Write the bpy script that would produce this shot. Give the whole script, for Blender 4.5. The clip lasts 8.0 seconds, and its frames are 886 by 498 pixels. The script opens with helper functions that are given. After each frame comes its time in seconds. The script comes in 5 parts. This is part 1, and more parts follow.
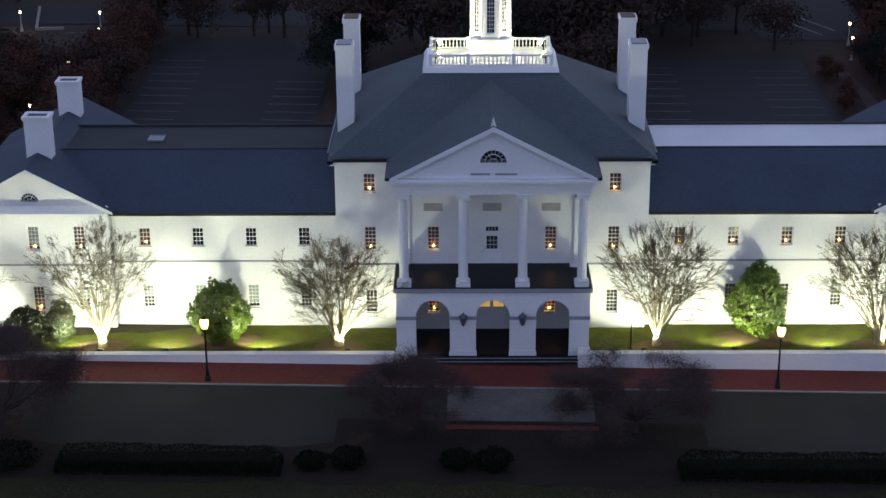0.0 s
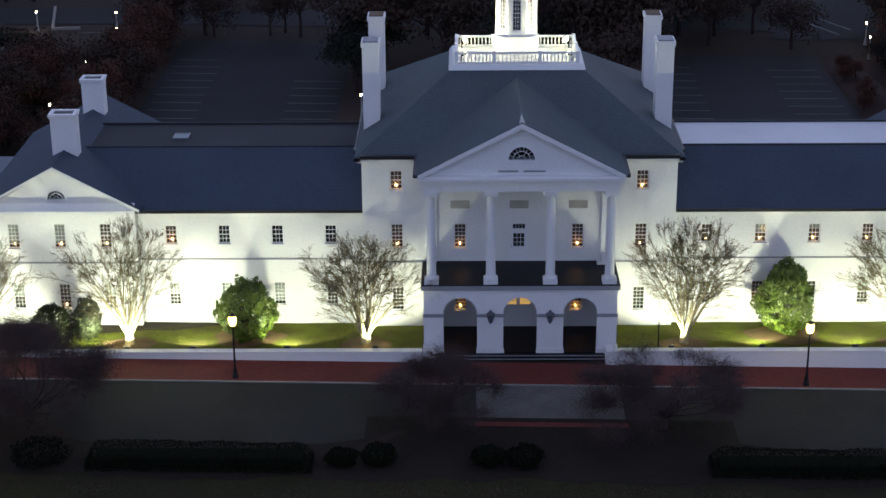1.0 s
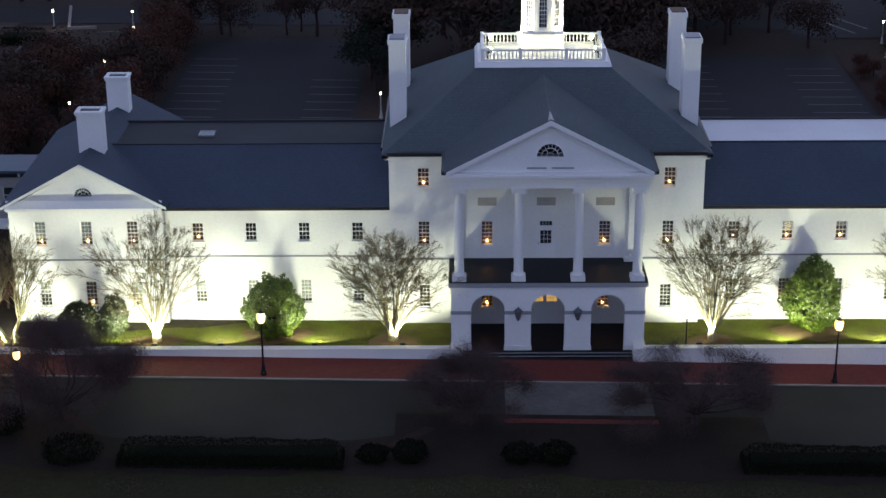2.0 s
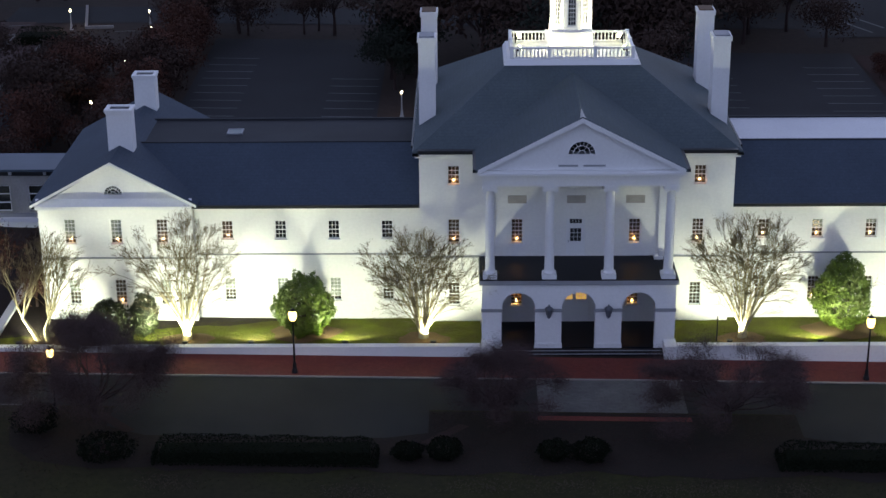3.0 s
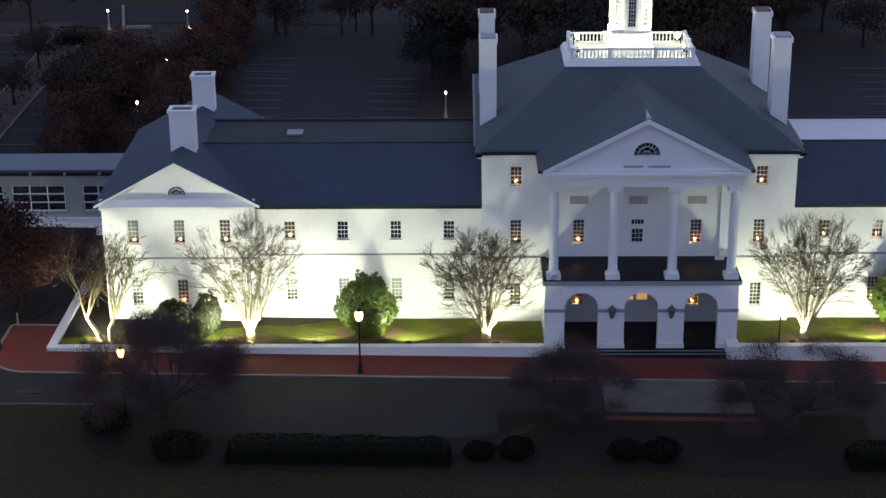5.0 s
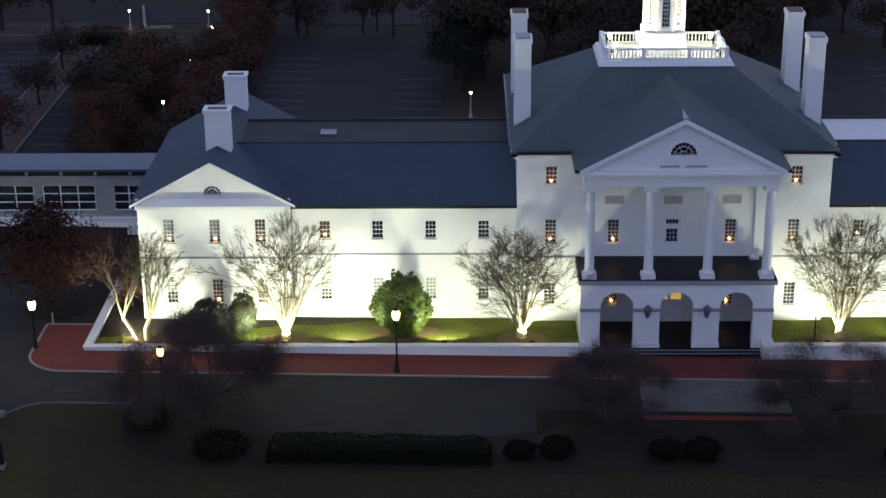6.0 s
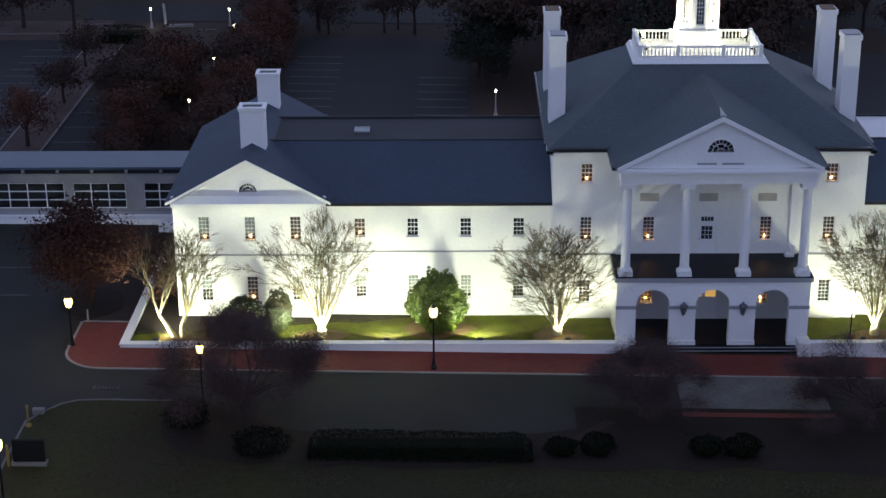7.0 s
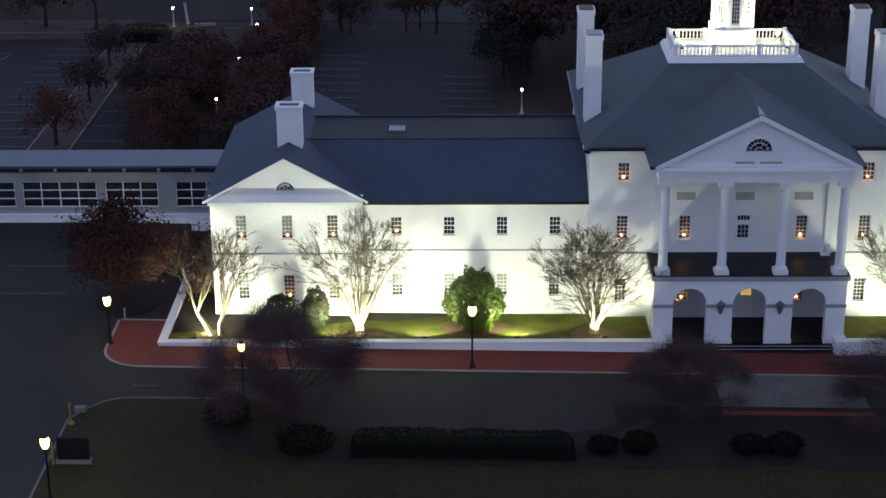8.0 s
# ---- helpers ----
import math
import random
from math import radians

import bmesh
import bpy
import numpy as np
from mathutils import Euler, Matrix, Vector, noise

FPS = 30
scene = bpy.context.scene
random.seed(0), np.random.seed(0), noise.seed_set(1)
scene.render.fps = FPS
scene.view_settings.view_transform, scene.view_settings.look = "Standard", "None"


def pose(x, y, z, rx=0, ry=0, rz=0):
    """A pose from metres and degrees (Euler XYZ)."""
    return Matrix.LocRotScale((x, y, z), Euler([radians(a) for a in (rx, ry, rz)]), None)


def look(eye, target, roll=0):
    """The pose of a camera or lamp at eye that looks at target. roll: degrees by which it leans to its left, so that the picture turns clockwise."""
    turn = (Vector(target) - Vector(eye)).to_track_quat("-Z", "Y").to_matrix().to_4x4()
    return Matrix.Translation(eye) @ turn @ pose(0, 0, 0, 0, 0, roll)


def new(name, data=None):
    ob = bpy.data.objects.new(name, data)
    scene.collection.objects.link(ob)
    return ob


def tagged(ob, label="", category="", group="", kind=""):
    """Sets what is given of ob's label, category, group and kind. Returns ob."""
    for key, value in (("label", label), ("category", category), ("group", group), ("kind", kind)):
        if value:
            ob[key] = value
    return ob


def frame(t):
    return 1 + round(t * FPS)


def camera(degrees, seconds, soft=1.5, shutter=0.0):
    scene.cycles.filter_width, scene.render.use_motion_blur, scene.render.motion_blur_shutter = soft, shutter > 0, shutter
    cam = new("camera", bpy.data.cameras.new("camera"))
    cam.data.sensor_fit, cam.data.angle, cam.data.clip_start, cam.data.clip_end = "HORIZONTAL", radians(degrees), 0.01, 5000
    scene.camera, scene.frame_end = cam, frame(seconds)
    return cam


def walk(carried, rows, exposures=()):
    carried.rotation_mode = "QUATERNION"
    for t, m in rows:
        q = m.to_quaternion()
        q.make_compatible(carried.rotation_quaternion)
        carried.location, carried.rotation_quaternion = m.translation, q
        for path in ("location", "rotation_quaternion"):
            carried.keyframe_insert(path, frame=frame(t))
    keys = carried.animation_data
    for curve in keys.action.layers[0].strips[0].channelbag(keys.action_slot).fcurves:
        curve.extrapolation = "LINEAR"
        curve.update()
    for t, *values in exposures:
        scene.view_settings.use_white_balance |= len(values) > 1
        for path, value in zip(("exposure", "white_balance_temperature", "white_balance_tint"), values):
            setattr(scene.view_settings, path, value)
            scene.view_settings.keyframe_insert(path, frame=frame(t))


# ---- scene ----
cam = camera(29.1, 8.0, soft=1.5)
PATH = [
    (0, (-1.833, -106.183, 46.775), (-3.081, -12.99, 10.533), -0.424),
    (0.5, (-2.652, -106.155, 46.659), (-3.973, -12.951, 10.447), -0.446),
    (1, (-3.494, -106.211, 46.394), (-4.842, -12.955, 10.319), -0.470),
    (1.5, (-4.319, -106.268, 46.256), (-5.737, -12.993, 10.23), -0.499),
    (3, (-7.2, -106.398, 45.919), (-8.596, -13.08, 10.006), -0.527),
    (3.5, (-8.264, -106.493, 46.004), (-9.577, -13.193, 10.039), -0.453),
    (4, (-9.188, -106.573, 46.028), (-10.542, -13.274, 10.065), -0.449),
    (4.5, (-10.192, -106.659, 46.136), (-11.606, -13.368, 10.152), -0.493),
    (6, (-13.578, -107.032, 46.213), (-15.017, -13.722, 10.279), -0.465),
    (6.5, (-14.716, -107.07, 46.2), (-16.203, -13.767, 10.249), -0.460),
    (7, (-15.891, -107.189, 46.119), (-17.358, -13.888, 10.165), -0.463),
    (7.5, (-17.118, -107.315, 46.14), (-18.564, -14.028, 10.146), -0.434),
    (8, (-18.318, -107.476, 46.209), (-19.799, -14.196, 10.198), -0.447),
]
walk(cam, [(t, look(eye, target, roll)) for t, eye, target, roll in PATH], exposures=[(0.0, 0.0), (4.0, 0.02), (8.0, 0.12)])

# ---- light: dusk sky, no sun above the horizon ----
world = bpy.data.worlds.new("dusk")
scene.world = world
world.use_nodes = True
wn, wl = world.node_tree.nodes, world.node_tree.links
sky = wn.new("ShaderNodeTexSky")
sky.sky_type = "NISHITA"
sky.sun_disc = False
sky.sun_elevation = radians(1.5)
sky.sun_rotation = radians(20)
sky.ozone_density = 7.0
sky.air_density = 1.0
sky.dust_density = 0.5
dull = wn.new("ShaderNodeHueSaturation")
dull.inputs["Saturation"].default_value = 0.49
wl.new(sky.outputs[0], dull.inputs["Color"])
wl.new(dull.outputs[0], wn["Background"].inputs[0])
wn["Background"].inputs[1].default_value = 1.06


def lamp(kind, name, at, watts, colour, radius=0.1, target=None, cone=120, blend=0.6):
    data = bpy.data.lights.new(name, kind)
    data.energy, data.color = watts, colour
    data.shadow_soft_size = radius
    if kind == "SPOT":
        data.spot_size, data.spot_blend = radians(cone), blend
    ob = new(name, data)
    ob.matrix_world = look(at, target) if target else pose(*at)
    return ob


# ---- materials ----
def material(name, base, rough=0.7, metal=0.0, coarse=(0.4, 0.15), fine=(12.0, 0.12), bump=0.15, tint=None, random_tint=0.0):
    """Two scales of noise vary the base colour; the fine one gives the relief."""
    m = bpy.data.materials.new(name)
    m.use_nodes = True
    n, l = m.node_tree.nodes, m.node_tree.links
    b = n["Principled BSDF"]
    b.inputs["Roughness"].default_value, b.inputs["Metallic"].default_value = rough, metal
    pos = n.new("ShaderNodeNewGeometry")
    out = None
    socket = n.new("ShaderNodeRGB")
    socket.outputs[0].default_value = (*base, 1)
    out = socket.outputs[0]
    facs = []
    for scale, amount in (coarse, fine):
        t = n.new("ShaderNodeTexNoise")
        t.inputs["Scale"].default_value, t.inputs["Detail"].default_value = scale, 6
        l.new(pos.outputs["Position"], t.inputs["Vector"])
        r = n.new("ShaderNodeMapRange")
        r.inputs[1].default_value, r.inputs[2].default_value = 0.3, 0.7
        l.new(t.outputs["Fac"], r.inputs[0])
        mix = n.new("ShaderNodeMix")
        mix.data_type = "RGBA"
        mix.blend_type = "MIX"
        dark = tint if tint and scale == coarse[0] else tuple(c * 0.35 for c in base)
        mix.inputs[7].default_value = (*dark, 1)
        k = n.new("ShaderNodeMath")
        k.operation = "MULTIPLY"
        k.inputs[1].default_value = amount
        l.new(r.outputs[0], k.inputs[0])
        l.new(k.outputs[0], mix.inputs[0])
        l.new(out, mix.inputs[6])
        out = mix.outputs[2]
        facs.append(t)
    if random_tint:
        info = n.new("ShaderNodeObjectInfo")
        hsv = n.new("ShaderNodeHueSaturation")
        r = n.new("ShaderNodeMapRange")
        r.inputs[3].default_value, r.inputs[4].default_value = 1 - random_tint, 1 + random_tint
        l.new(info.outputs["Random"], r.inputs[0])
        l.new(r.outputs[0], hsv.inputs["Value"])
        l.new(out, hsv.inputs["Color"])
        out = hsv.outputs[0]
    b.inputs["Specular IOR Level"].default_value = 0.25 if rough > 0.7 else 0.5
    l.new(out, b.inputs["Base Color"])
    if bump:
        bm = n.new("ShaderNodeBump")
        bm.inputs["Strength"].default_value, bm.inputs["Distance"].default_value = bump, 0.03
        l.new(facs[1].outputs["Fac"], bm.inputs["Height"])
        l.new(bm.outputs[0], b.inputs["Normal"])
    return m


def courses(m, width, height, joint, dark, strength=0.3, axes="xz", colour2=None):
    """Lays faint courses of bricks or shingles over a material, in world metres."""
    n, l = m.node_tree.nodes, m.node_tree.links
    b = n["Principled BSDF"]
    pos = n.new("ShaderNodeNewGeometry")
    sep = n.new("ShaderNodeSeparateXYZ")
    com = n.new("ShaderNodeCombineXYZ")
    l.new(pos.outputs["Position"], sep.inputs[0])
    l.new(sep.outputs["XYZ".index(axes[0].upper())], com.inputs[0])
    l.new(sep.outputs["XYZ".index(axes[1].upper())], com.inputs[1])
    t = n.new("ShaderNodeTexBrick")
    t.inputs["Scale"].default_value = 1.0
    t.inputs["Brick Width"].default_value, t.inputs["Row Height"].default_value = width, height
    t.inputs["Mortar Size"].default_value = joint
    t.inputs["Color1"].default_value, t.inputs["Color2"].default_value = (1, 1, 1, 1), (*(colour2 or (0.86, 0.86, 0.86)), 1)
    t.inputs["Mortar"].default_value = (dark, dark, dark, 1)
    l.new(com.outputs[0], t.inputs["Vector"])
    mix = n.new("ShaderNodeMix")
    mix.data_type, mix.blend_type = "RGBA", "MULTIPLY"
    mix.inputs[0].default_value = 1.0
    old = b.inputs["Base Color"].links[0].from_socket
    l.new(old, mix.inputs[6])
    l.new(t.outputs["Color"], mix.inputs[7])
    l.new(mix.outputs[2], b.inputs["Base Color"])
    bm = n.new("ShaderNodeBump")
    bm.inputs["Strength"].default_value, bm.inputs["Distance"].default_value = strength, 0.01
    l.new(t.outputs["Fac"], bm.inputs["Height"])
    bm.invert = True
    if b.inputs["Normal"].links:
        l.new(b.inputs["Normal"].links[0].from_socket, bm.inputs["Normal"])
    l.new(bm.outputs[0], b.inputs["Normal"])
    return m


def glowing(name, colour, strength):
    m = bpy.data.materials.new(name)
    m.use_nodes = True
    b = m.node_tree.nodes["Principled BSDF"]
    b.inputs["Base Color"].default_value = (*colour, 1)
    b.inputs["Emission Color"].default_value = (*colour, 1)
    b.inputs["Emission Strength"].default_value = strength
    return m


def glass_sheet(name, tint=(0.82, 0.86, 0.88), rough=0.03):
    m = bpy.data.materials.new(name)
    m.use_nodes = True
    n, l = m.node_tree.nodes, m.node_tree.links
    n.remove(n["Principled BSDF"])
    clear, shine, mix, fres = (n.new("ShaderNode" + k) for k in ("BsdfTransparent", "BsdfGlossy", "MixShader", "Fresnel"))
    clear.inputs[0].default_value = (*tint, 1)
    shine.inputs["Roughness"].default_value = rough
    fres.inputs[0].default_value = 1.5
    l.new(fres.outputs[0], mix.inputs[0])
    l.new(clear.outputs[0], mix.inputs[1])
    l.new(shine.outputs[0], mix.inputs[2])
    l.new(mix.outputs[0], n["Material Output"].inputs[0])
    return m


WHITE = courses(material("whitewashed_brick", (0.80, 0.79, 0.77), 0.75, coarse=(0.35, 0.12), fine=(5.0, 0.10), bump=0.25, tint=(0.60, 0.60, 0.58)), 0.22, 0.075, 0.006, 0.97, 0.08, "xz", (0.97, 0.97, 0.97))
TRIM = material("white_trim_paint", (0.80, 0.80, 0.80), 0.45, coarse=(0.8, 0.08), fine=(18.0, 0.06), bump=0.05)
STUCCO = material("white_stucco", (0.78, 0.78, 0.78), 0.7, coarse=(0.5, 0.14), fine=(7.0, 0.1), bump=0.2, tint=(0.6, 0.6, 0.6))
GREYTRIM = material("grey_stone_band", (0.30, 0.31, 0.33), 0.7, coarse=(0.9, 0.2), fine=(14, 0.15))
SLATE = courses(material("dark_slate_roof", (0.064, 0.086, 0.118), 0.85, coarse=(0.22, 0.5), fine=(6.0, 0.3), bump=0.2, tint=(0.040, 0.054, 0.074)), 0.3, 0.14, 0.010, 0.86, 0.25, "xz", (0.92, 0.93, 0.94))
SLATE_SIDE = courses(material("dark_slate_roof_side", (0.064, 0.086, 0.118), 0.85, coarse=(0.22, 0.5), fine=(6.0, 0.3), bump=0.2, tint=(0.040, 0.054, 0.074)), 0.3, 0.14, 0.010, 0.86, 0.25, "yz", (0.92, 0.93, 0.94))
# Paler and greener than SLATE: spill from the deck floods put into the colour.
SLATE_MAIN, SLATE_MAIN_SIDE = (courses(material("green_grey_slate_with_deck_glow", (0.097, 0.123, 0.138), 0.85, coarse=(0.22, 0.5), fine=(6.0, 0.3), bump=0.2, tint=(0.060, 0.080, 0.082)), 0.3, 0.14, 0.010, 0.86, 0.25, axes, (0.92, 0.93, 0.94)) for axes in ("xz", "yz"))
GUTTER = material("dark_gutter_metal", (0.015, 0.017, 0.022), 0.45, 0.3)
MEMBRANE_DARK = material("dark_roof_membrane", (0.033, 0.036, 0.042), 0.8, coarse=(0.25, 0.45), fine=(9, 0.2))
MEMBRANE_PALE = material("pale_roof_membrane", (0.70, 0.71, 0.73), 0.7, coarse=(0.22, 0.35), fine=(6, 0.15), tint=(0.42, 0.43, 0.46))
PANEL = material("faded_tan_panel", (0.44, 0.41, 0.38), 0.8, coarse=(1.2, 0.3), fine=(8, 0.2))
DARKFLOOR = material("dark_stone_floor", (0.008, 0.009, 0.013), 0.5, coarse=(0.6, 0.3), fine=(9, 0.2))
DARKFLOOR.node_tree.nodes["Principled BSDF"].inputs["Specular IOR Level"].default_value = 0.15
BRICK = courses(material("red_brick_paving", (0.20, 0.044, 0.033), 0.8, coarse=(0.5, 0.4), fine=(8, 0.25), tint=(0.13, 0.045, 0.035)), 0.21, 0.105, 0.01, 0.6, 0.4, "xy", (0.75, 0.72, 0.7))
# Darker than ASPHALT: the shade of the surrounding trees is in the base colour.
LOT = material("tree_shaded_asphalt", (0.017, 0.019, 0.023), 0.85, coarse=(0.12, 0.5), fine=(20, 0.3), bump=0.3)
ASPHALT = material("asphalt", (0.031, 0.033, 0.029), 0.85, coarse=(0.15, 0.7), fine=(25, 0.3), bump=0.3)
CONCRETE = material("concrete", (0.18, 0.175, 0.165), 0.85, coarse=(0.5, 0.35), fine=(9, 0.25))
PAVER = courses(material("pale_pavers", (0.175, 0.17, 0.16), 0.85, coarse=(0.6, 0.45), fine=(5, 0.35)), 0.4, 0.2, 0.02, 0.82, 0.3, "xy")
GALLERYWALL = material("weathered_grey_wall", (0.36, 0.35, 0.34), 0.85, coarse=(0.45, 0.6), fine=(6, 0.25), tint=(0.16, 0.16, 0.16))
PALEKERB = material("pale_kerb_stone", (0.30, 0.275, 0.255), 0.8, coarse=(0.5, 0.3), fine=(9, 0.2))
DARKKERB = material("weathered_kerb", (0.14, 0.135, 0.128), 0.85, coarse=(0.5, 0.4), fine=(9, 0.3))
PAINT = material("worn_white_road_paint", (0.13, 0.135, 0.145), 0.7, coarse=(0.5, 0.9), fine=(5, 0.6))
LAWN = material("lawn_turf", (0.125, 0.150, 0.006), 0.95, coarse=(0.55, 0.9), fine=(9, 0.5), bump=0.6, tint=(0.075, 0.055, 0.014))
DULLGRASS = material("winter_grass", (0.034, 0.035, 0.007), 0.95, coarse=(0.12, 0.9), fine=(3.0, 0.6), bump=0.6, tint=(0.024, 0.018, 0.009))
MULCH = material("pine_straw_mulch", (0.18, 0.115, 0.050), 0.95, coarse=(0.9, 0.4), fine=(16, 0.5), bump=0.8)
BEDSOIL = material("dark_bed_soil", (0.025, 0.017, 0.012), 0.95, coarse=(0.5, 0.6), fine=(9, 0.5), bump=0.6, tint=(0.014, 0.012, 0.009))
SOIL = material("woodland_floor", (0.042, 0.028, 0.022), 0.95, coarse=(0.1, 0.6), fine=(1.5, 0.5), bump=0.5, tint=(0.020, 0.018, 0.012))
LITTER = material("brown_leaf_litter", (0.046, 0.028, 0.022), 0.95, coarse=(0.6, 0.4), fine=(8, 0.4), bump=0.0)
STRAW = material("pale_dry_grass", (0.075, 0.060, 0.036), 0.95, coarse=(0.6, 0.4), fine=(8, 0.4), bump=0.0)
BARK_PALE = material("pale_crape_myrtle_bark", (0.42, 0.36, 0.21), 0.8, coarse=(2.0, 0.4), fine=(20, 0.3), bump=0.3)
TWIG = material("grey_brown_twigs", (0.195, 0.150, 0.080), 0.85, coarse=(1.5, 0.4), fine=(14, 0.3), bump=0.2)
BUD = material("dark_brown_buds", (0.080, 0.050, 0.047), 0.9, coarse=(0.6, 0.4), fine=(6, 0.3), bump=0.0)
BUD_DARK = material("dark_withered_leaf", (0.080, 0.050, 0.045), 0.9, coarse=(0.6, 0.4), fine=(6, 0.3), bump=0.0)
BARK_DARK = material("dark_bark", (0.050, 0.033, 0.031), 0.9, coarse=(1.5, 0.4), fine=(16, 0.3), bump=0.5)
LEAF = material("glossy_magnolia_leaf", (0.098, 0.150, 0.008), 0.45, coarse=(1.2, 0.4), fine=(7, 0.4), bump=0.0, tint=(0.05, 0.08, 0.012))
LEAF_MID = material("mid_green_leaf", (0.031, 0.042, 0.009), 0.6, coarse=(1.2, 0.4), fine=(7, 0.4), bump=0.0)
LEAF_OLIVE = material("dull_olive_leaf", (0.027, 0.035, 0.010), 0.75, coarse=(1.2, 0.5), fine=(7, 0.4), bump=0.0)
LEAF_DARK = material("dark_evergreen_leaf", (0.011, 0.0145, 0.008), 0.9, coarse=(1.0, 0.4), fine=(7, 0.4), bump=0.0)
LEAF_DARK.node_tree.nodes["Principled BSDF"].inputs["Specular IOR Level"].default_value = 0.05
LEAF_FIR = material("dull_fir_leaf", (0.015, 0.020, 0.013), 0.9, coarse=(1.0, 0.4), fine=(7, 0.4), bump=0.0)
LEAF_RUST = material("rust_winter_leaf", (0.090, 0.034, 0.021), 0.85, coarse=(0.3, 0.5), fine=(5, 0.4), bump=0.0, tint=(0.026, 0.013, 0.010))
LEAF_OAK = material("dull_oak_leaf", (0.055, 0.019, 0.012), 0.85, coarse=(0.6, 0.5), fine=(5, 0.4), bump=0.0, tint=(0.034, 0.014, 0.010))
LEAF_WOOD = material("dull_woodland_leaf", (0.054, 0.034, 0.026), 0.9, coarse=(0.15, 0.6), fine=(3, 0.4), bump=0.0, tint=(0.034, 0.016, 0.012))
BLACK = material("black_painted_metal", (0.012, 0.012, 0.013), 0.45, 0.4)
MATTEBLACK = material("matte_black_panel", (0.006, 0.006, 0.007), 0.95, coarse=(1.5, 0.3), fine=(9, 0.2), bump=0.05)
LEADGREY = material("lead_grey_metal", (0.19, 0.20, 0.225), 0.5, 0.0)
DARKLEAD = material("dark_lead_metal", (0.085, 0.092, 0.11), 0.5, 0.0)
GALVANISED = material("pale_galvanised_post", (0.42, 0.42, 0.41), 0.5, 0.2)
# Pale base colour carries the reflected cupola light on the ridge metal.
RIDGE = material("glinting_ridge_metal", (0.34, 0.35, 0.36), 0.5, 0.2, bump=0.05)
BLIND = material("tan_curtain", (0.17, 0.12, 0.08), 0.9, coarse=(2, 0.3), fine=(12, 0.2))
SKYGLASS = material("teal_skylight_glass", (0.02, 0.06, 0.065), 0.35, coarse=(2, 0.2), fine=(9, 0.1), bump=0.0)
GALLERYROOF = material("blue_grey_metal_roof", (0.050, 0.075, 0.112), 0.55, coarse=(0.3, 0.3), fine=(5, 0.15), bump=0.05)
GLASS = glass_sheet("window_glass")
YELLOW = material("yellow_paint", (0.22, 0.15, 0.03), 0.6)
BULB = glowing("candle_bulb", (1.0, 0.50, 0.15), 36.0)
GLOBE = glowing("lamp_globe", (1.0, 0.68, 0.24), 5.0)
COOLGLOBE = glowing("far_lamp_globe", (1.0, 0.80, 0.46), 12.0)
FLOODFACE = glowing("flood_face", (1.0, 0.93, 0.40), 30.0)
SHADE = material("cream_window_shade", (0.62, 0.61, 0.50), 0.85, coarse=(2, 0.3), fine=(12, 0.2), bump=0.1)
DARKBRICK = material("dark_garden_brick", (0.045, 0.030, 0.028), 0.85, coarse=(0.6, 0.4), fine=(9, 0.3))
REDSOIL = material("red_brown_bare_soil", (0.052, 0.026, 0.021), 0.95, coarse=(0.3, 0.6), fine=(5, 0.5), bump=0.5, tint=(0.022, 0.014, 0.012))
VERGE = material("leaf_strewn_verge", (0.088, 0.058, 0.052), 0.95, coarse=(0.4, 0.5), fine=(7, 0.5), bump=0.5)
LITPANE = glowing("lit_transom", (1.0, 0.58, 0.15), 0.55)


# ---- mesh helpers ----
def box(bm, x0, x1, y0, y1, z0, z1):
    v = [bm.verts.new(p) for p in ((x0, y0, z0), (x1, y0, z0), (x1, y1, z0), (x0, y1, z0), (x0, y0, z1), (x1, y0, z1), (x1, y1, z1), (x0, y1, z1))]
    for f in ((3, 2, 1, 0), (4, 5, 6, 7), (0, 1, 5, 4), (1, 2, 6, 5), (2, 3, 7, 6), (3, 0, 4, 7)):
        bm.faces.new([v[i] for i in f])
    return v


def poly(bm, points):
    return bm.faces.new([bm.verts.new(p) for p in points])


def solid(bm, ring, down):
    """A closed solid from a ring of top points and the vector to its underside."""
    d = Vector(down)
    top = [bm.verts.new(p) for p in ring]
    low = [bm.verts.new(Vector(p) + d) for p in ring]
    bm.faces.new(top)
    bm.faces.new(low[::-1])
    for i in range(len(ring)):
        j = (i + 1) % len(ring)
        bm.faces.new((top[i], low[i], low[j], top[j]))


def turned(bm, profile, x, y, z, steps=16):
    """A turned shape about the upright through (x, y): profile of (radius, height)."""
    rings = []
    for r, h in profile:
        rings.append([bm.verts.new((x + r * math.cos(2 * math.pi * i / steps), y + r * math.sin(2 * math.pi * i / steps), z + h)) for i in range(steps)])
    for a, b in zip(rings, rings[1:]):
        for i in range(steps):
            j = (i + 1) % steps
            bm.faces.new((a[i], a[j], b[j], b[i]))
    bm.faces.new(rings[0][::-1])
    bm.faces.new(rings[-1])


def tube(bm, a, b, ra, rb, sides=8):
    a, b = Vector(a), Vector(b)
    q = (b - a).to_track_quat("Z", "Y")
    rings = []
    for c, r in ((a, ra), (b, rb)):
        rings.append([bm.verts.new(c + q @ Vector((r * math.cos(2 * math.pi * i / sides), r * math.sin(2 * math.pi * i / sides), 0))) for i in range(sides)])
    for i in range(sides):
        j = (i + 1) % sides
        bm.faces.new((rings[0][i], rings[0][j], rings[1][j], rings[1][i]))
    bm.faces.new(rings[0][::-1])
    bm.faces.new(rings[1])


